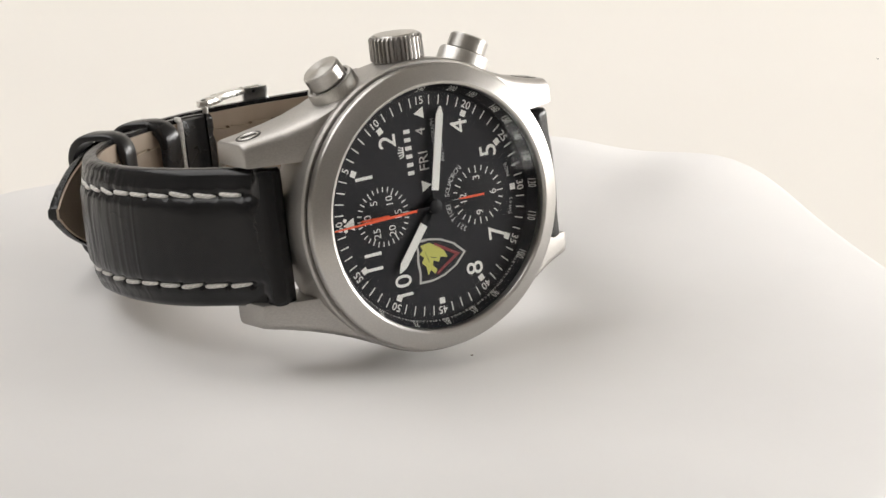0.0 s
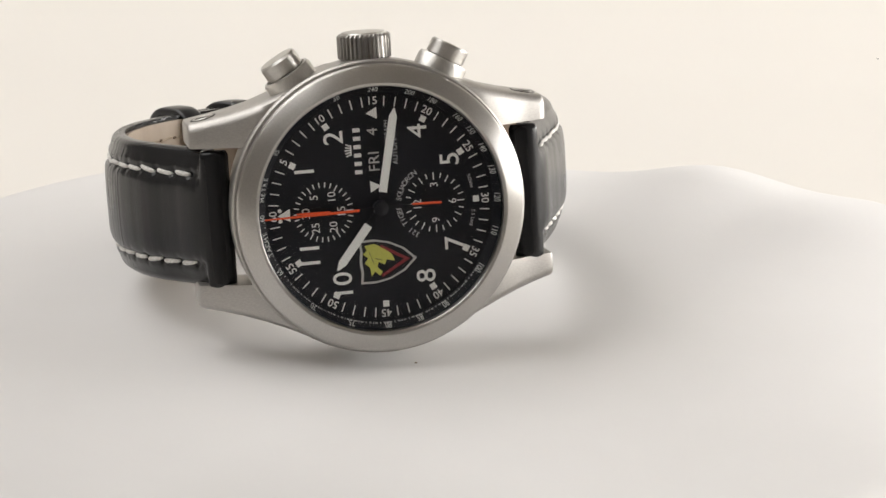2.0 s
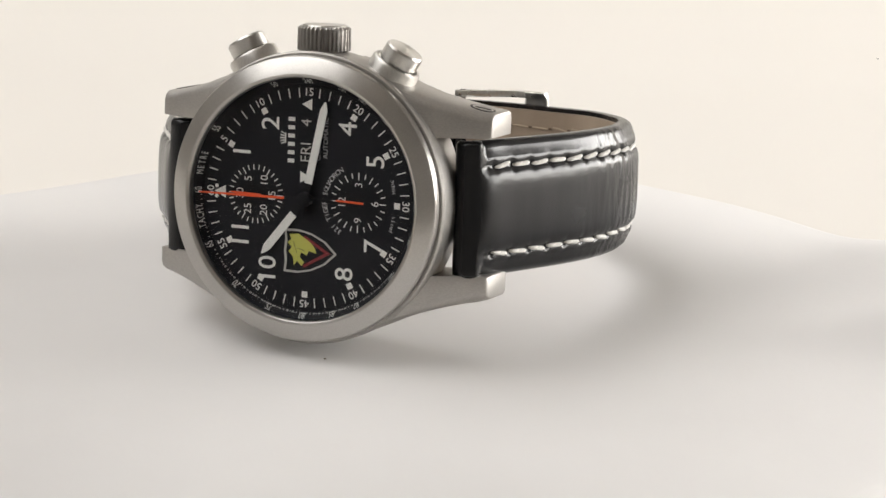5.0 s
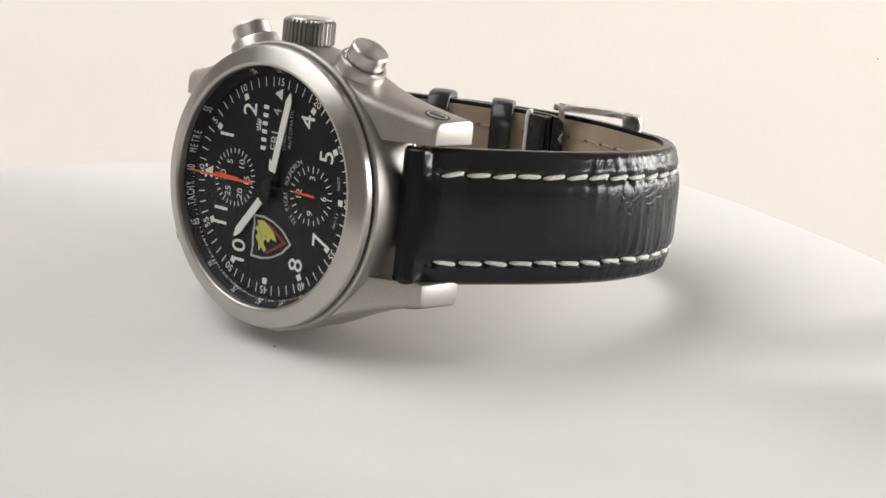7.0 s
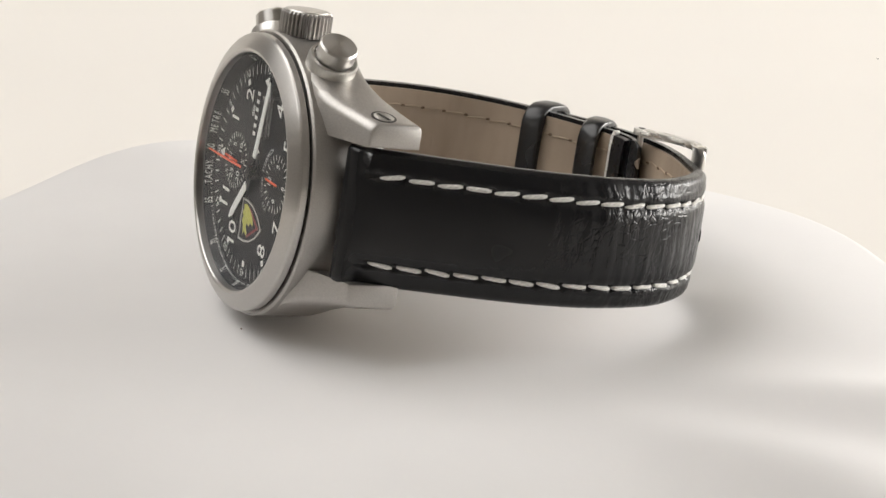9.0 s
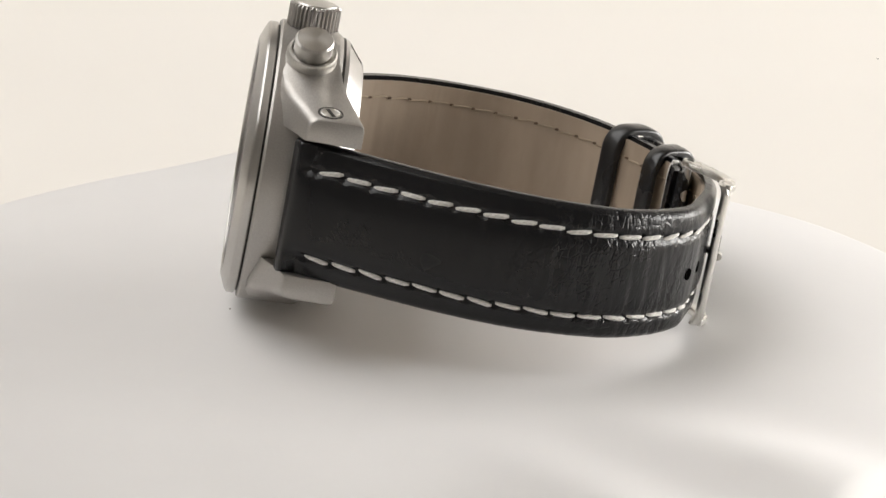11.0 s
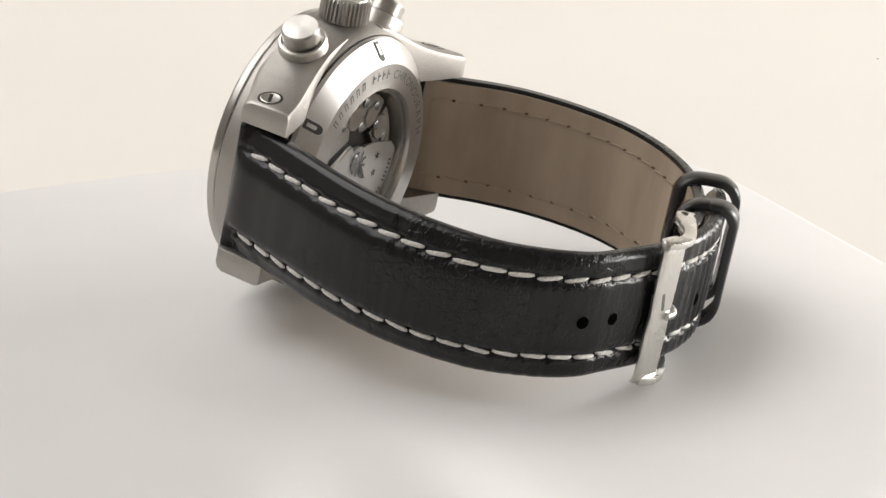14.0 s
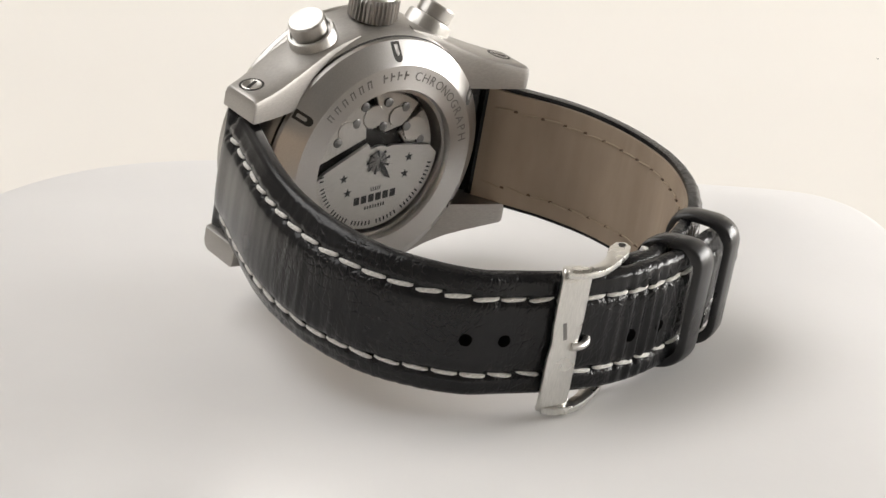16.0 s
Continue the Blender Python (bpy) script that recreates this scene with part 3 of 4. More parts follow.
    part("field", bm, M_SUB, badge, smooth=False)
    bm = bm_new()
    patch(bm, [(-10.1, 0.2), (-9.75, 0.4), (-7.75, -3.0), (-7.75, -3.9)], -0.03)
    patch(bm, [(-7.75, -3.9), (-7.75, -3.0), (-5.75, 0.4), (-5.4, 0.2)], -0.03)
    part("chevron", bm, M_EMRED, badge, "dark red chevron", smooth=False)
    bm = bm_new()
    patch(bm, [(-5.4, 2.6), (-5.2, 1.2), (-6.0, -0.3), (-6.9, -1.3), (-7.9, -1.7), (-7.6, -0.5), (-8.3, -0.2), (-7.9, 0.7), (-8.6, 0.9),
               (-9.3, 0.2), (-9.9, 0.6), (-9.2, 1.3), (-9.9, 1.8), (-8.6, 2.0), (-7.9, 2.7), (-7.2, 2.2), (-6.6, 2.9), (-6.1, 2.3)], -0.03)
    head = part("head", bm, M_YELLOW, badge, "yellow animal head", smooth=False)
    bm = bm_new()
    for a0, b0, a1, b1, w in ((-6.4, 1.9, -8.2, 1.3, 0.12), (-6.0, 0.7, -7.2, -0.4, 0.12), (-7.4, 1.1, -7.7, 0.1, 0.15), (-6.0, 1.6, -6.9, 0.6, 0.1)):
        patch(bm, [(a0, b0), (a1, b1), (a1 + w, b1 + w), (a0 + w, b0 + w)], -0.036)
    part("stripe", bm, M_BLACKPRINT, badge, smooth=False)

    # hands
    def hand(name, ang, r0, r1, w, y, mat, ca=0.0, cb=0.0, tip=1.2, label="", th=0.14):
        bm = bm_new()
        s, c = math.sin(radians(ang)), math.cos(radians(ang))
        pts = [(r0, -w / 2), (r1 - tip, -w / 2), (r1, -0.1), (r1, 0.1), (r1 - tip, w / 2), (r0, w / 2)]
        slab(bm, [(-(cb + r * c - q * s), ca + r * s + q * c) for r, q in pts], y, y - th)
        bmesh.ops.recalc_face_normals(bm, faces=bm.faces)
        return part(name, bm, mat, WATCH, label, smooth=False)

    mh = hand("minute_hand", 101.5, -3.0, 14.5, 0.75, -0.68, M_SUB, label="black-centred minute hand with white lume")
    hand("lume", 101.5, 2.3, 14.4, 1.15, -0.73, M_WHITE).parent = mh
    hh = hand("hour_hand", 308.5, -2.5, 10.6, 0.8, -0.4, M_SUB, label="black-centred hour hand with white lume")
    hand("lume", 308.5, 3.0, 10.8, 1.2, -0.45, M_WHITE).parent = hh
    hand("second_hand", 359.3, 3.1, 16.7, 0.34, -1.02, M_RED, tip=6, label="orange-red chronograph hand")
    hand("counter_hand", 1.5, -0.9, 3.9, 0.3, -0.22, M_RED, cb=8.1, tip=1.5, label="small orange-red counter hand")
    hand("counter_hand", 1.5, -0.9, 3.4, 0.3, -0.22, M_RED, cb=-8.0, tip=1.5, label="small orange-red counter hand")
    hand("second_hand_tail", 179.3, -3.1, 4.5, 0.4, -1.02, M_SUB, tip=0.5)
    bm = bm_new()
    lathe(bm, [(0, -1.4), (0.9, -1.4), (1.05, -1.3), (1.05, -0.1), (0, -0.1)], 32)
    part("hub", bm, M_SUB, WATCH)


dial_parts()


# ---- caseback with its window ----
def back_parts():
    bm = bm_new()
    lathe(bm, [(12.3, 9.0), (19.6, 9.0), (19.75, 10.0), (19.55, 10.6), (16.75, 12.85), (16.35, 13.1), (13.0, 13.2), (12.5, 13.25), (12.3, 12.7)], 128)
    back = part("caseback", bm, M_BACK, WATCH, "polished steel caseback ring with a window", angle=14)
    bm = bm_new()
    lathe(bm, [(19.3, 10.0), (19.85, 10.0), (19.85, 9.5), (19.3, 9.5)], 96)
    part("gasket_joint", bm, M_GROOVE, back)
    # key notches round the rim: raised near-black plates stand for their shade
    for k in range(6):
        ang = radians(k * 60)
        m = Matrix.Rotation(ang, 3, "Y")
        lean = Matrix.Rotation(radians(38.8), 3, "X")
        for nm, mat, wide, far, near, lift in (("key_notch_shade", M_GROOVE, 0.75, 1.6, -0.8, 0.05), ("notch_floor", M_BACK, 0.30, 1.1, -0.3, 0.10)):
            bm = bm_new()
            ring = [(wide * math.cos(q), near + wide * 1.2 * math.sin(q)) for q in np.linspace(math.pi, 2 * math.pi, 9)] + [(wide, far), (-wide, far)]
            slab(bm, ring, -0.3, lift)
            bmesh.ops.recalc_face_normals(bm, faces=bm.faces)
            for v in bm.verts:
                v.co = m @ (lean @ v.co + Vector((0, 11.73, 18.15)))
            ob = part(nm, bm, mat, back if nm == "key_notch_shade" else notch, smooth=False)
            notch = ob
    # engraved ring: letter-sized strokes for the maker's part, words that can be read
    bm = bm_new()
    ang = -52.0
    for k in range(6):
        for q in (-1.1, 1.1):
            tick(bm, 0, 0, ang + q, 14.1, 15.5, 0.22, 13.185, True)
        tick(bm, 0, 0, ang, 15.25, 15.5, 0.8, 13.185, True)
        ang += 6.2
    ang += 4
    for k in range(4):
        tick(bm, 0, 0, ang, 14.1, 15.5, 0.3, 13.185, True)
        tick(bm, 0, 0, ang + 1.5, 14.7, 15.0, 0.6, 13.185, True)
        ang += 5.2
    ang += 5
    for ch in "CHRONOGRAPH":
        write(bm, ch, 14.8 * math.sin(radians(ang)), 14.8 * math.cos(radians(ang)), 1.4, ang, 13.187, back=True)
        ang += 6.3
    part("engraving", bm, M_ENGRAVE, back, smooth=False)
    # movement behind the window
    bm = bm_new()
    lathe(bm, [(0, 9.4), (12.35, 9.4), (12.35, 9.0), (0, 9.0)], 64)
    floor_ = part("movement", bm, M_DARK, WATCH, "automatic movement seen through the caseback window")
    bm = bm_new()
    lathe(bm, [(12.25, 9.4), (12.25, 12.2), (11.7, 12.2), (11.5, 9.4)], 96)
    part("inner_ring", bm, M_BRIDGE, floor_)

    def bridge(pts, y0, y1, mat, name="bridge"):
        bm = bm_new()
        slab(bm, [(-a, b) for a, b in pts], y0, y1)
        bmesh.ops.recalc_face_normals(bm, faces=bm.faces)
        rounded(bm, 0.12, 1, 50)
        return part(name, bm, mat, floor_)

    def arc(r, a0, a1, n=14):
        return [(r * math.sin(radians(t)), r * math.cos(radians(t))) for t in np.linspace(a0, a1, n)]

    bridge(arc(11.3, -91, -22) + [(-2.6, 6.6), (-2.2, 3.7)], 9.4, 10.65, M_BRIDGE)
    bridge(arc(11.0, -8, 40) + [(5.0, 5.2), (1.2, 4.2)], 9.4, 10.5, M_BRIDGE)
    bridge(arc(11.0, 48, 92) + [(6.5, 0.8), (4.4, 3.6)], 9.4, 10.4, M_BRIDGE)
    for a, b, r, mat in ((-1.5, 7.2, 2.0, M_BRIDGE), (3.2, 6.8, 1.7, M_BRIDGE), (6.8, 4.4, 2.1, M_BRIDGE), (-6.3, 5.4, 1.6, M_BRIDGE)):
        bm = bm_new()
        n = 36
        slab(bm, [(-(a + (r if k % 2 else r * 0.9) * math.cos(2 * math.pi * k / n)), b + (r if k % 2 else r * 0.9) * math.sin(2 * math.pi * k / n)) for k in range(n)], 10.5, 10.82)
        bmesh.ops.recalc_face_normals(bm, faces=bm.faces)
        part("gear", bm, mat, floor_, smooth=False)
    for a, b in ((-7.6, 3.6), (-3.4, 9.0), (1.0, 9.3), (4.4, 8.2), (8.3, 2.4), (5.2, 4.9), (-4.6, 6.4), (0.6, 5.4)):
        bm = bm_new()
        lathe(bm, [(0, 10.86), (0.65, 10.86), (0.75, 10.8), (0.75, 9.8), (0, 9.8)], 24)
        for v in bm.verts:
            v.co += Vector((-a, 0, b))
        part("screw", bm, M_ENGRAVE, floor_)
    # rotor: heavy half disc with markings
    tilt = 6.0
    rot = lambda pts: [(a * math.cos(radians(tilt)) - b * math.sin(radians(tilt)), a * math.sin(radians(tilt)) + b * math.cos(radians(tilt))) for a, b in pts]
    out = [(-9.7, 0.2), (-1.9, 3.3)] + arc(2.6, -30, 40, 8) + [(2.6, 2.2), (9.9, 0.6)] + arc(11.3, 95, 265, 40)
    bm = bm_new()
    slab(bm, [(-a, b) for a, b in rot(out)], 10.9, 11.5)
    bmesh.ops.recalc_face_normals(bm, faces=bm.faces)
    rotor = part("rotor", bm, M_ROTOR, floor_, "brushed silver winding rotor with black print")
    bm = bm_new()
    lathe(bm, [(0, 11.75), (1.5, 11.75), (1.7, 11.65), (1.7, 11.4), (0, 11.4)], 40)
    part("rotor_bearing", bm, M_ENGRAVE, rotor)
    bm = bm_new()
    for k in range(9):
        t = radians(k * 40)
        patch(bm, [(0.5 * math.cos(t), 0.5 * math.sin(t) + 0.1), (2.2 * math.cos(t + 0.25), 2.0 * math.sin(t + 0.25)), (2.3 * math.cos(t + 0.5), 2.1 * math.sin(t + 0.5))], 11.77, True)
    patch(bm, [(0.3, 0.4), (1.7, -1.2), (2.8, -3.0), (1.6, -2.6), (0.2, -0.8)], 11.78, True)
    for a, b in ((-6.2, -1.6), (-5.3, -4.2), (6.0, -0.6), (5.4, -3.3)):
        star = []
        for k in range(10):
            r = 0.85 if k % 2 == 0 else 0.36
            star.append((a + r * math.sin(k * math.pi / 5), b + r * math.cos(k * math.pi / 5)))
        patch(bm, rot(star), 11.52, True)
    for k in range(6):
        patch(bm, rot([(-4.0 + k * 1.36, -6.7), (-2.95 + k * 1.36, -6.7), (-2.95 + k * 1.36, -5.4), (-4.0 + k * 1.36, -5.4)]), 11.52, True)
    for k in range(-2, 3):
        patch(bm, rot([(k * 0.34 - 0.1, -4.9), (k * 0.34 + 0.1, -4.9), (k * 0.46 + 0.1, -4.2), (k * 0.46 - 0.1, -4.2)]), 11.52, True)
    for k in range(44):
        if k % 7 == 6:
            continue
        ang = 98 + k * 164 / 43
        tick(bm, 0, 0, ang, 10.0, 10.75, 0.28, 11.52, True)
    for k in range(8):
        patch(bm, rot([(-1.9 + k * 0.5, -7.9), (-1.6 + k * 0.5, -7.9), (-1.6 + k * 0.5, -7.3), (-1.9 + k * 0.5, -7.3)]), 11.52, True)
    part("rotor_print", bm, M_BLACKPRINT, rotor, smooth=False)
    bm = bm_new()
    lathe(bm, [(0, 12.8), (12.28, 12.8), (12.28, 12.4), (0, 12.4)], 64)
    pane = part("back_crystal", bm, M_GLASS, back, "clear caseback window")
    pane.visible_shadow = False


back_parts()

# ---- strap ----
LONG = [(20.5, 5.6), (21.2, 4.5), (22.8, 4.1), (24.8, 5.1), (26.3, 7.3), (27.6, 11.0), (30.4, 18.2), (33.2, 26.2), (35.0, 34.3), (35.3, 43.0), (32.9, 52.4), (28.0, 59.2),
        (22.4, 63.7), (16.8, 65.7), (9.3, 67.9), (2.0, 69.0), (-4.5, 68.7), (-10.5, 67.4), (-16.5, 65.3), (-22.5, 62.5), (-28.4, 59.6), (-34.7, 56.0)]
SHORT = [(-20.5, 5.6), (-21.2, 4.5), (-22.8, 4.1), (-24.8, 5.1), (-26.6, 7.3), (-28.8, 11.0), (-32.6, 17.0), (-35.3, 24.0), (-36.4, 32.0), (-35.5, 40.5), (-31.4, 49.2), (-25.3, 56.2),
         (-17.5, 61.4), (-9.6, 65.0), (-4.6, 66.1), (-1.2, 65.4), (-0.4, 64.2)]
ZC = -0.55
PITCH, START = 4.1, 8.2  # stitches along the strap, in millimetres


def strap_piece(name, points, half, thick, sign, label, tip):
    """A padded strap along a path of (x, y); half and thick give half width and thickness along it."""
    n = 430
    path, length = spline([(x, y, 0) for x, y in points], n)
    frames = []
    for i, p in enumerate(path):
        d = (path[min(i + 1, n - 1)] - path[max(i - 1, 0)]).normalized()
        frames.append((p, d, Vector((d.y, -d.x, 0)) * sign))
    root = new(name)
    root.parent = WATCH
    root["label"] = label

    def at(s):
        q = max(0.0, min(1.0, s / length)) * (n - 1)
        i = min(n - 2, int(q))
        u = q - i
        return frames[i][0].lerp(frames[i + 1][0], u), frames[i][1].lerp(frames[i + 1][1], u).normalized(), frames[i][2].lerp(frames[i + 1][2], u).normalized()

    def top(z, w, t, pit=0.0, sewn=1.0):
        """Height of the outer face at z, from the flat inside."""
        e = abs(z) / w
        edge = float(np.interp(t, [2.4, 3.0, 4.2], [0.92, 0.86, 0.62])) * t
        pad = max(0.0, 1 - (e / 0.86) ** 4)
        h = edge + (t - edge) * pad
        h += (t - h) * (1 - sewn)
        groove = sewn * math.exp(-((abs(z) - (w - 3.5)) / 0.6) ** 2) * (0.5 + 0.35 * pit)
        return h - groove - (0.4 + 0.5 * sewn) * max(0.0, (e - 0.93 + 0.03 * sewn) / (0.07 + 0.03 * sewn)) ** 2

    bm = bm_new()
    rows = []
    zs = [-1, -0.985, -0.95, -0.9, -0.84, -0.78, -0.72, -0.68, -0.64, -0.6, -0.55, -0.48, -0.36, -0.2, 0]
    zs = zs + [-z for z in zs[-2::-1]]
    for i, (p, d, nrm) in enumerate(frames):
        s = i / (n - 1)
        w, t = half(s), thick(s)
        if tip is not None and s > tip:
            w *= max(0.04, 1 - ((s - tip) / (1 - tip)) ** 2.0) ** 0.72
        wob = 0.05 * noise.noise(Vector((s * 40, 0.3, 1)))
        wob += 0.12 * max(0, noise.noise(Vector((s * 95, 0.9, 4)))) * (1 if 0.3 < s < 0.75 else 0.1)
        if tip is not None:
            wob += 0.30 * math.sin(s * length * 2 * math.pi / 2.3) * math.exp(-((p.x + 5) / 5.5) ** 2)
        wob += 0.10 * max(0, noise.noise(Vector((s * 210, 5.1, 2)))) * math.exp(-((p.y - 52) / 9) ** 2)
        row = []
        pit = math.exp(-(((s * length - START + PITCH / 2) % PITCH - PITCH / 2) / 0.55) ** 2) if s * length > START - 2 else 0.0
        u = max(0.0, min(1.0, (p.y - 20) / 24))
        worn = u * u * (3 - 2 * u) if p.y < 61 else 0.0
        sewn = max(0.0, min(1.0, (s * length - START + 3.2) / 1.6))
        for e in zs:
            q = Vector((s * length * 0.75, e * w * 0.20, 7 * sign))
            crease = worn * (0.13 * noise.noise(q) + 0.09 * noise.noise(Vector((q.x * 1.7, q.y * 2, 3))) - 0.10 * abs(noise.noise(Vector((q.x * 0.35, e * w * 0.7, 11)))))
            h = top(e * w, w, t, pit, sewn) + crease + wob * (1 - abs(e) ** 4)
            q = p + nrm * (h - t)
            row.append(bm.verts.new((q.x, q.y, ZC + e * w)))
        lo = [bm.verts.new((*(p - nrm * (t - 0.5)).xy, ZC + e * w * 0.995)) for e in (1, 0.5, 0, -0.5, -1)]
        rows.append(row + lo)
    m = len(rows[0])
    for a, b in zip(rows, rows[1:]):
        for k in range(m):
            j = (k + 1) % m
            bm.faces.new((a[k], b[k], b[j], a[j]))
    bm.faces.new(rows[0])
    bm.faces.new(rows[-1])
    bmesh.ops.recalc_face_normals(bm, faces=bm.faces)
    part("leather", bm, M_LEATHER, root, "padded glossy black leather", angle=70)

    bm = bm_new()
    rows = []
    for i, (p, d, nrm) in enumerate(frames):
        if i < 32 or tip is None and i > (1 - 7.9 / length) * (n - 1):
            continue
        s = i / (n - 1)
        w, t = half(s) - 0.75, thick(s)
        if tip is not None and s > tip:
            w *= max(0.04, 1 - ((s - tip) / (1 - tip)) ** 2.0) ** 0.72
        wave = 0.07 * noise.noise(Vector((s * 60, 2.3, 1)))
        row = []
        for e in np.linspace(-1, 1, 9):
            q = p - nrm * (t - 0.06 + wave * (1 - e * e))
            row.append(bm.verts.new((q.x, q.y, ZC + e * w)))
        for e in (1, -1):
            q = p - nrm * (t - 0.55)
            row.append(bm.verts.new((q.x, q.y, ZC + e * w)))
        rows.append(row)
    m = len(rows[0])
    for a, b in zip(rows, rows[1:]):
        for k in range(m):
            j = (k + 1) % m
            bm.faces.new((a[k], b[k], b[j], a[j]))
    bm.faces.new(rows[0])
    bm.faces.new(rows[-1])
    bmesh.ops.recalc_face_normals(bm, faces=bm.faces)
    part("lining", bm, M_LINING, root, "tan leather lining", angle=60)

    # one thick thread stitch, shared by all
    def stitch_mesh(nm, long, fat, mat):
        bm = bm_new()
        made = []
        for k in range(7):
            u = k / 6 * 2 - 1
            r = fat * (1 - 0.45 * abs(u) ** 7)
            made.append([bm.verts.new((u * long / 2, (r * 0.75 * math.sin(a) - 0.22 * abs(u) ** 3), r * math.cos(a))) for a in np.linspace(0, 2 * math.pi, 7)[:-1]])
        for a, b in zip(made, made[1:]):
            for k in range(6):
                bm.faces.new((a[k], b[k], b[(k + 1) % 6], a[(k + 1) % 6]))
        bm.faces.new(made[0])
        bm.faces.new(made[-1])
        bmesh.ops.recalc_face_normals(bm, faces=bm.faces)
        bmesh.ops.scale(bm, vec=(MM, MM, MM), verts=bm.verts)
        me = bpy.data.meshes.new(nm)
        bm.to_mesh(me)
        bm.free()
        me.materials.append(mat)
        me.shade_smooth()
        return me

    outer, inner = stitch_mesh("stitch", 3.6, 0.37, M_THREAD), stitch_mesh("lining_stitch", 3.0, 0.17, M_TAN)
    knot = stitch_mesh("stitch_hole", 0.6, 0.2, M_BROWN)
    stop = length * tip - 1.0 if tip is not None else length - 10.0
    rnd = random.Random(3)
    for row in (-1, 1):
        s = START + PITCH / 2
        while s < stop:
            p, d, nrm = at(s)
            f = s / length
            w, t = half(f), thick(f)
            z = row * (w - 3.5)
            for me, nm, q in ((outer, "stitch", p + nrm * (top(z, w, t) - t + 0.12)), (inner, "lining_stitch", p - nrm * (t + 0.0))):
                lean = row * 0.10 + rnd.uniform(-0.10, 0.10)
                x = (d + Vector((0, 0, lean))).normalized()
                y = nrm
                zz = x.cross(y).normalized()
                y = zz.cross(x)
                pos = (q + Vector((0, 0, ZC + z + rnd.uniform(-0.1, 0.1)))) * MM
                basis = Matrix((x, y, zz)).transposed().to_4x4()
                share(nm, me, root, Matrix.Translation(pos) @ basis)
                if me is inner:
                    pos = (q + d * (PITCH / 2) + Vector((0, 0, ZC + z))) * MM
                    share("stitch_hole", knot, root, Matrix.Translation(pos) @ basis)
            s += PITCH
    return root, at, length


def ramp(pairs):
    xs, ys = [p[0] for p in pairs], [p[1] for p in pairs]
    return lambda s: float(np.interp(s, xs, ys))


LONG_STRAP, long_at, LONG_LEN = strap_piece("long_strap", LONG, ramp([(0, 9.9), (0.3, 9.7), (0.6, 9.2), (1, 9.0)]),
                                            ramp([(0, 3.0), (0.04, 4.4), (0.35, 4.2), (0.55, 3.0), (0.7, 2.6), (1, 2.2)]), 1, "long padded black leather strap with holes", 0.87)
SHORT_STRAP, short_at, SHORT_LEN = strap_piece("short_strap", SHORT, ramp([(0, 9.9), (0.25, 10.1), (0.55, 9.8), (1, 8.9)]),
                                               ramp([(0, 3.0), (0.06, 4.4), (0.45, 4.0), (0.7, 3.0), (1, 2.2)]), -1, "short padded black leather strap", None)


def strap_fold():
    """The short strap's end is turned back round the buckle bar and sewn down."""
    bm = bm_new()
    rows = []
    for s in np.linspace(SHORT_LEN - 7.6, SHORT_LEN * 0.998, 14):
        p, d, nrm = short_at(s)
        base = p - nrm * 2.25
        rows.append([bm.verts.new((*(base - nrm * h).xy, ZC + z)) for h, z in ((0, -8.8), (0.75, -8.6), (0.95, -7), (1.0, 0), (0.95, 7), (0.75, 8.6), (0, 8.8))])
    for a, b in zip(rows, rows[1:]):
        for k in range(7):
            j = (k + 1) % 7
            bm.faces.new((a[k], b[k], b[j], a[j]))
    bm.faces.new(rows[0])
    bm.faces.new(rows[-1])
    bmesh.ops.recalc_face_normals(bm, faces=bm.faces)
    part("folded_end", bm, M_SMOOTH, SHORT_STRAP, "black leather end folded round the bar")
    p, d, nrm = short_at(SHORT_LEN - 8.0)
    bm = bm_new()
    c = p - nrm * 2.6
    tube(bm, [(c.x, c.y, ZC - 8.6), (c.x, c.y, ZC - 3), (c.x - 0.1, c.y, ZC + 3), (c.x, c.y, ZC + 8.4), (c.x + 0.8 * nrm.x, c.y + 0.8 * nrm.y, ZC + 8.9)], 0.5, 8)
    part("raw_edge", bm, M_THREAD, SHORT_STRAP, "cream raw edge of the fold")


def strap_holes():
    for x, y in ((23.1, 63.3), (17.8, 65.4), (-2.2, 69.0), (-8.6, 67.9)):
        s = min(np.linspace(0, LONG_LEN, 400), key=lambda q: (long_at(q)[0] - Vector((x, y, 0))).length)
        p, d, nrm = long_at(s)
        bm = bm_new()
        # no real opening: a slightly raised black plug paints the hole's inner shade
        lathe(bm, [(0, 0.14), (0.75, 0.14), (0.9, 0.09), (0.95, -0.8), (0, -0.8)], 24, closed=False)
        bmesh.ops.recalc_face_normals(bm, faces=bm.faces)
        ob = part("strap_hole", bm, M_HOLE, LONG_STRAP, "black plug painted as the shade in a punched hole")
        ob.matrix_basis = Matrix.Translation((p + nrm * 0.02 + Vector((0, 0, ZC - (0.3 if x > 0 else 1.2)))) * MM) @ Matrix((d, nrm, d.cross(nrm))).transposed().to_4x4()


strap_holes()


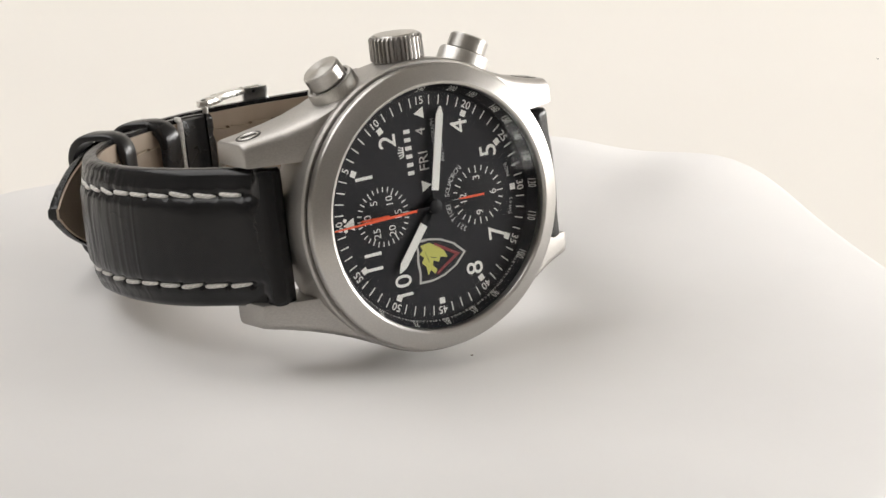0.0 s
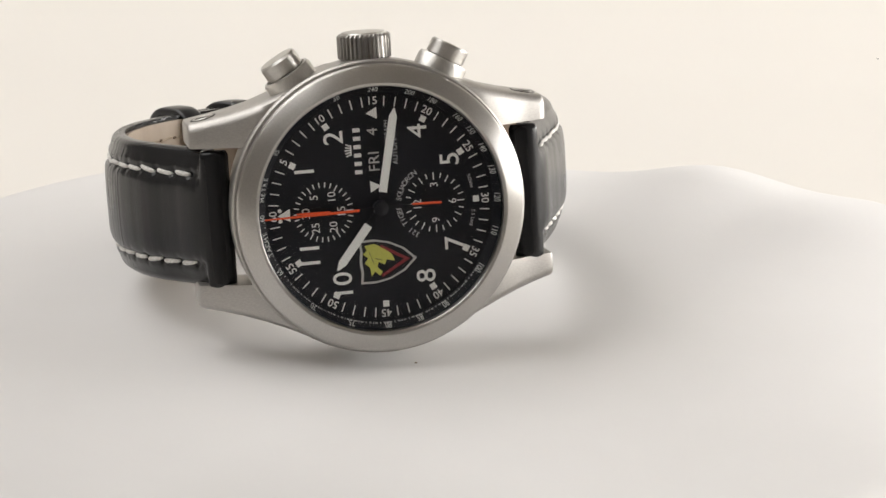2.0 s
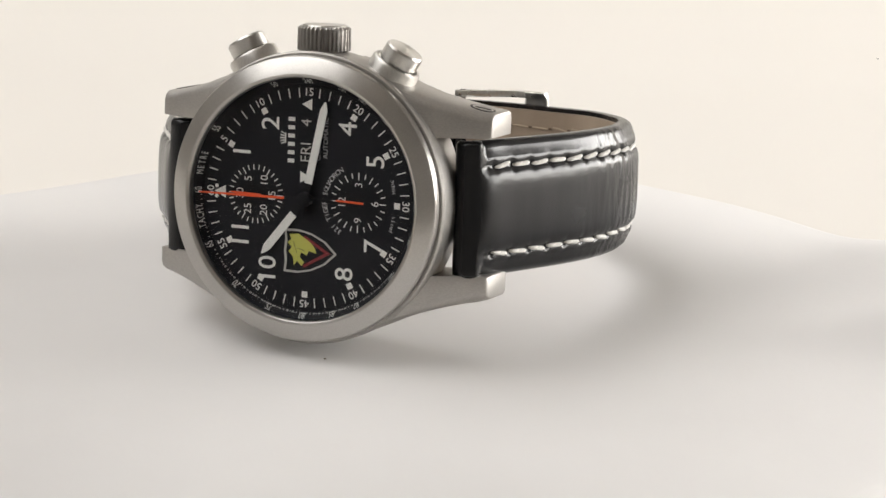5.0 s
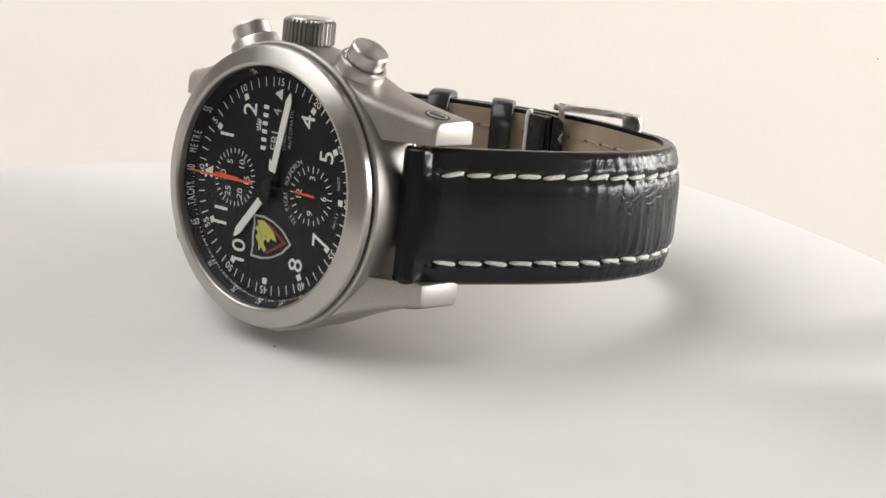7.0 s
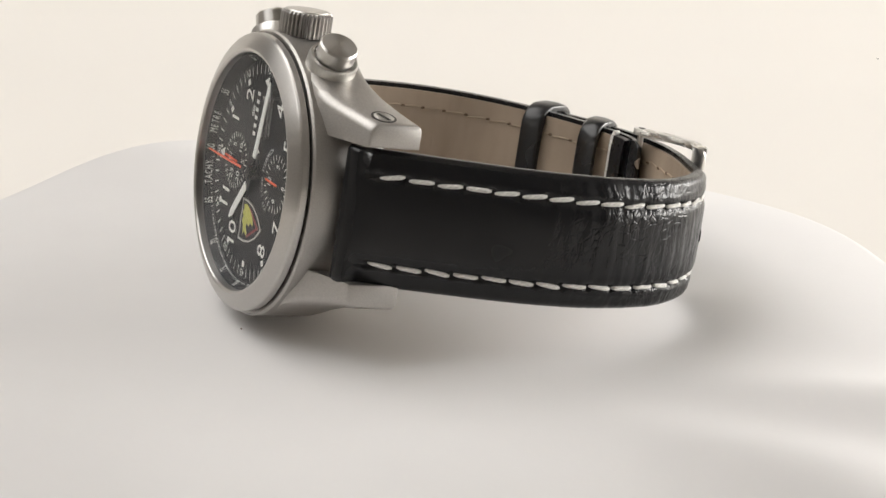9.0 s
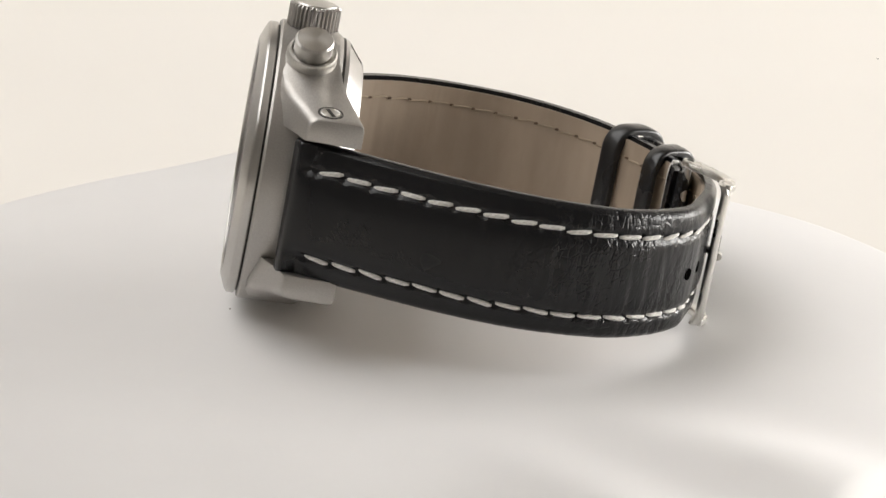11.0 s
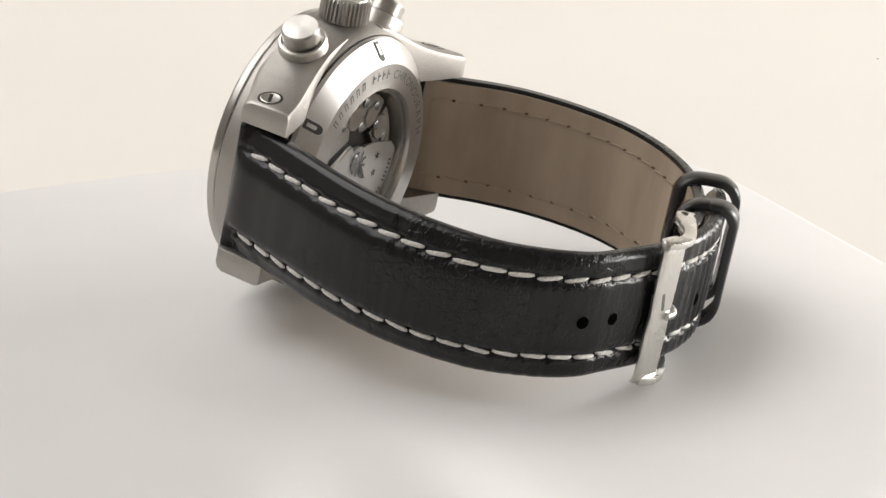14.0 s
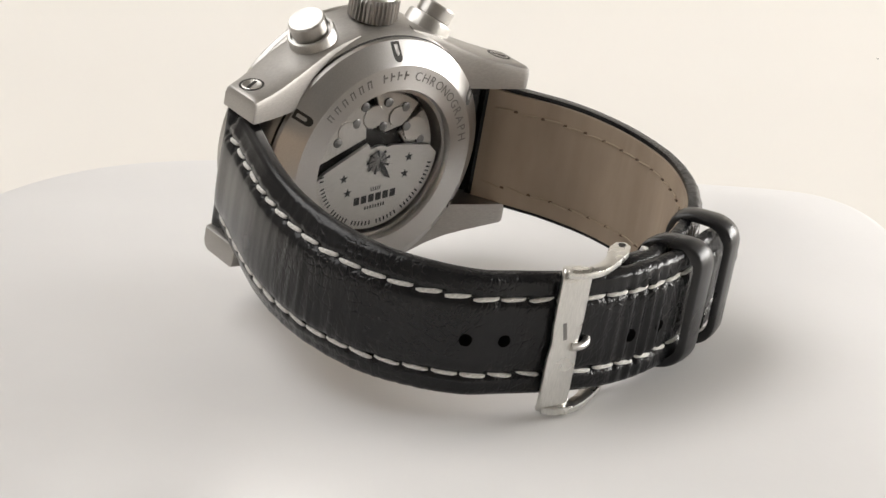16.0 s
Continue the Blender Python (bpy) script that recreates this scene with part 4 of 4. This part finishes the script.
def tube(bm, points, r, n=10, flat=1.0):
    """A rod with a round section along points."""
    pts, _ = spline(points, max(8, len(points) * 6))
    rings = []
    for i, p in enumerate(pts):
        d = (pts[min(i + 1, len(pts) - 1)] - pts[max(0, i - 1)]).normalized()
        side = d.cross(Vector((0.13, 0.2, 1)) if abs(d.z) < 0.9 else Vector((1, 0.3, 0))).normalized()
        up = side.cross(d)
        rings.append([bm.verts.new(p + r * (math.cos(a) * side + flat * math.sin(a) * up)) for a in np.linspace(0, 2 * math.pi, n + 1)[:-1]])
    for a, b in zip(rings, rings[1:]):
        for k in range(n):
            bm.faces.new((a[k], b[k], b[(k + 1) % n], a[(k + 1) % n]))
    bm.faces.new(rings[0])
    bm.faces.new(rings[-1])
    bmesh.ops.recalc_face_normals(bm, faces=bm.faces)


strap_fold()


def buckle():
    root = new("buckle")
    root.parent = WATCH
    root["label"] = "brushed steel pin buckle"
    # broad front bar across the strap
    bm = bm_new()
    d = Vector((-8.7, 2.0, 0)).normalized()
    nrm = Vector((-d.y, d.x, 0)) * -1
    if nrm.y < 0:
        nrm = -nrm
    c = Vector((10.0, 68.3, ZC))
    rows = []
    for z in np.linspace(-10.9, 10.9, 41):
        e = abs(z) / 10.9
        sink = 0.7 * max(0.0, (e - 0.86) / 0.14) ** 2
        hw = 2.25 - 0.35 * max(0.0, (e - 0.92) / 0.08) ** 2 - 0.25 * math.exp(-(z / 1.6) ** 2)
        row = []
        for a in np.linspace(0, 2 * math.pi, 17)[:-1]:
            ca, sa = math.cos(a), math.sin(a)
            u = hw * math.copysign(abs(ca) ** 0.45, ca)
            v = 0.7 * math.copysign(abs(sa) ** 0.7, sa)
            q = c + d * u + nrm * (v - sink + 0.55)
            row.append(bm.verts.new((q.x, q.y, ZC + z)))
        rows.append(row)
    for a, b in zip(rows, rows[1:]):
        for k in range(16):
            bm.faces.new((a[k], b[k], b[(k + 1) % 16], a[(k + 1) % 16]))
    bm.faces.new(rows[0])
    bm.faces.new(rows[-1])
    bmesh.ops.recalc_face_normals(bm, faces=bm.faces)
    part("front_bar", bm, M_BUCKLE, root, "broad brushed steel bar", angle=50)
    for sz in (-1, 1):
        bm = bm_new()
        z = ZC + sz * 10.45
        mid, _ = spline([(11.6, 68.3, 0), (9.6, 69.2, 0), (6.6, 69.2, 0), (3.4, 67.9, 0), (0.6, 66.0, 0), (-1.8, 64.4, 0)], 22)
        left, right = [], []
        for k, q in enumerate(mid):
            t = (mid[min(k + 1, 21)] - mid[max(k - 1, 0)]).normalized()
            hw = float(np.interp(k, [0, 3, 12, 18, 21], [0.75, 0.95, 0.95, 1.45, 1.1]))
            left.append((q.x - t.y * hw, q.y + t.x * hw))
            right.append((q.x + t.y * hw, q.y - t.x * hw))
        t = (mid[21] - mid[20]).normalized()
        out = left + [(mid[21].x + t.x * 0.9, mid[21].y + t.y * 0.9)] + right[::-1]
        lo = [bm.verts.new((x, y, z - 0.55)) for x, y in out]
        hi = [bm.verts.new((x, y, z + 0.55)) for x, y in out]
        bm.faces.new(lo)
        bm.faces.new(hi)
        for k in range(len(lo)):
            j = (k + 1) % len(lo)
            bm.faces.new((lo[k], hi[k], hi[j], lo[j]))
        bmesh.ops.recalc_face_normals(bm, faces=bm.faces)
        rounded(bm, 0.22, 2, 50)
        arm = part("side_arm", bm, M_BUCKLE, root)
        pin = Vector((-1.3, 64.7, 0))
        bm = bm_new()
        tube(bm, [(pin.x, pin.y, z - 0.2), (pin.x, pin.y, z), (pin.x, pin.y, z + sz * 0.62)], 0.55, 12)
        part("pin_end", bm, M_GROOVE, arm)
    bm = bm_new()
    tube(bm, [(pin.x, pin.y, ZC - 10.4), (pin.x, pin.y, ZC), (pin.x, pin.y, ZC + 10.4)], 0.5)
    part("spring_bar", bm, M_PUSH, root)
    bm = bm_new()
    z = ZC - 0.5
    tube(bm, [(-1.0, 65.4, z), (2.6, 67.4, z), (5.0, 67.9, z), (6.5, 69.3, z), (8.0, 69.95, z), (9.6, 69.75, z)], 0.6, 12)
    part("tongue", bm, M_PUSH, root, "steel buckle tongue")
    bm = bm_new()
    p = c + d * -0.6 + nrm * 1.25
    block(bm, (p.x, p.y, ZC + 1.9), (0.55, 0.08, 2.6), Matrix.Rotation(radians(-13), 3, "Z") @ Matrix.Rotation(radians(12), 3, "Y"))
    part("maker_mark", bm, M_ENGRAVE, root, "plain engraved mark")


buckle()


def keeper(name, outer, inner, lean_out, lean_in, wide, label, lift=0.0, half=10.1):
    """A leather loop round both strap layers, from its outer face to its inner one; lean: each face's outward normal."""
    a, b = Vector((*outer, 0)), Vector((*inner, 0))
    axis = (a - b).normalized()
    deep = (a - b).length
    na, nb = Vector((*lean_out, 0)).normalized(), Vector((*lean_in, 0)).normalized()
    loop, r = [], 3.6
    hi, lo = 0.0, -deep
    for cz, cn, a0 in ((half - r, hi - r, 0), (-(half - r), hi - r, 90), (-(half - r), lo + r, 180), (half - r, lo + r, 270)):
        for k in range(8):
            t = radians(a0 + 90 * k / 7)
            loop.append((cz + r * math.cos(t), cn + r * math.sin(t)))
    bm = bm_new()
    rows = []
    steps = [(-0.5, 0.0), (-0.47, 0.3), (-0.38, 0.42), (0, 0.5), (0.38, 0.42), (0.47, 0.3), (0.5, 0.0)]
    for u, th in steps + [(0.5, -0.62), (0, -0.62), (-0.5, -0.62)]:
        row = []
        for z, q in loop:
            f = min(1.0, max(0.0, -q / deep))
            n = na.lerp(nb, f).normalized()
            d = Vector((-n.y, n.x, 0))
            e = Vector((z / half, 0, (2 * q + deep) / deep))
            big = max(abs(e.x), abs(e.z), 0.01)
            w = wide * (1 - 0.12 * f) + 0.25 * noise.noise(Vector((z * 0.3, q * 0.3, wide)))
            p = a + axis * (q + th * e.z / big) + d * (u * w)
            row.append(bm.verts.new((p.x, p.y, ZC + lift + z + th * e.x / big)))
        rows.append(row)
    m = len(loop)
    for x, y in zip(rows, rows[1:] + rows[:1]):
        for k in range(m):
            j = (k + 1) % m
            bm.faces.new((x[k], y[k], y[j], x[j]))
    bmesh.ops.recalc_face_normals(bm, faces=bm.faces)
    part(name, bm, M_SMOOTH, WATCH, label, angle=60)


keeper("strap_keeper", (-16.0, 67.3), (-10.2, 60.2), (-0.33, 0.94), (-0.38, 0.92), 4.3, "glossy black leather keeper loop", 0.1, 9.45)
keeper("strap_keeper", (-25.2, 63.2), (-20.1, 55.2), (-0.45, 0.89), (-0.56, 0.83), 4.2, "glossy black leather keeper loop", 0.3, 9.55)


# ---- the turn of the table: one speed throughout ----
def motions():
    seat = pose(-0.004192, -0.019159, 0.0230) @ Matrix.Rotation(-0.166351, 4, "X") @ Matrix.Rotation(-0.053291, 4, "Y")
    turns = [(t, pose(0, 0, 0, 0, 0, 31.681 - 10.9159 * t)) for t in [0.5 * k for k in range(33)]]
    walk(TABLE_ROOT, turns)
    walk(WATCH, [(t, m @ seat) for t, m in turns])


motions()
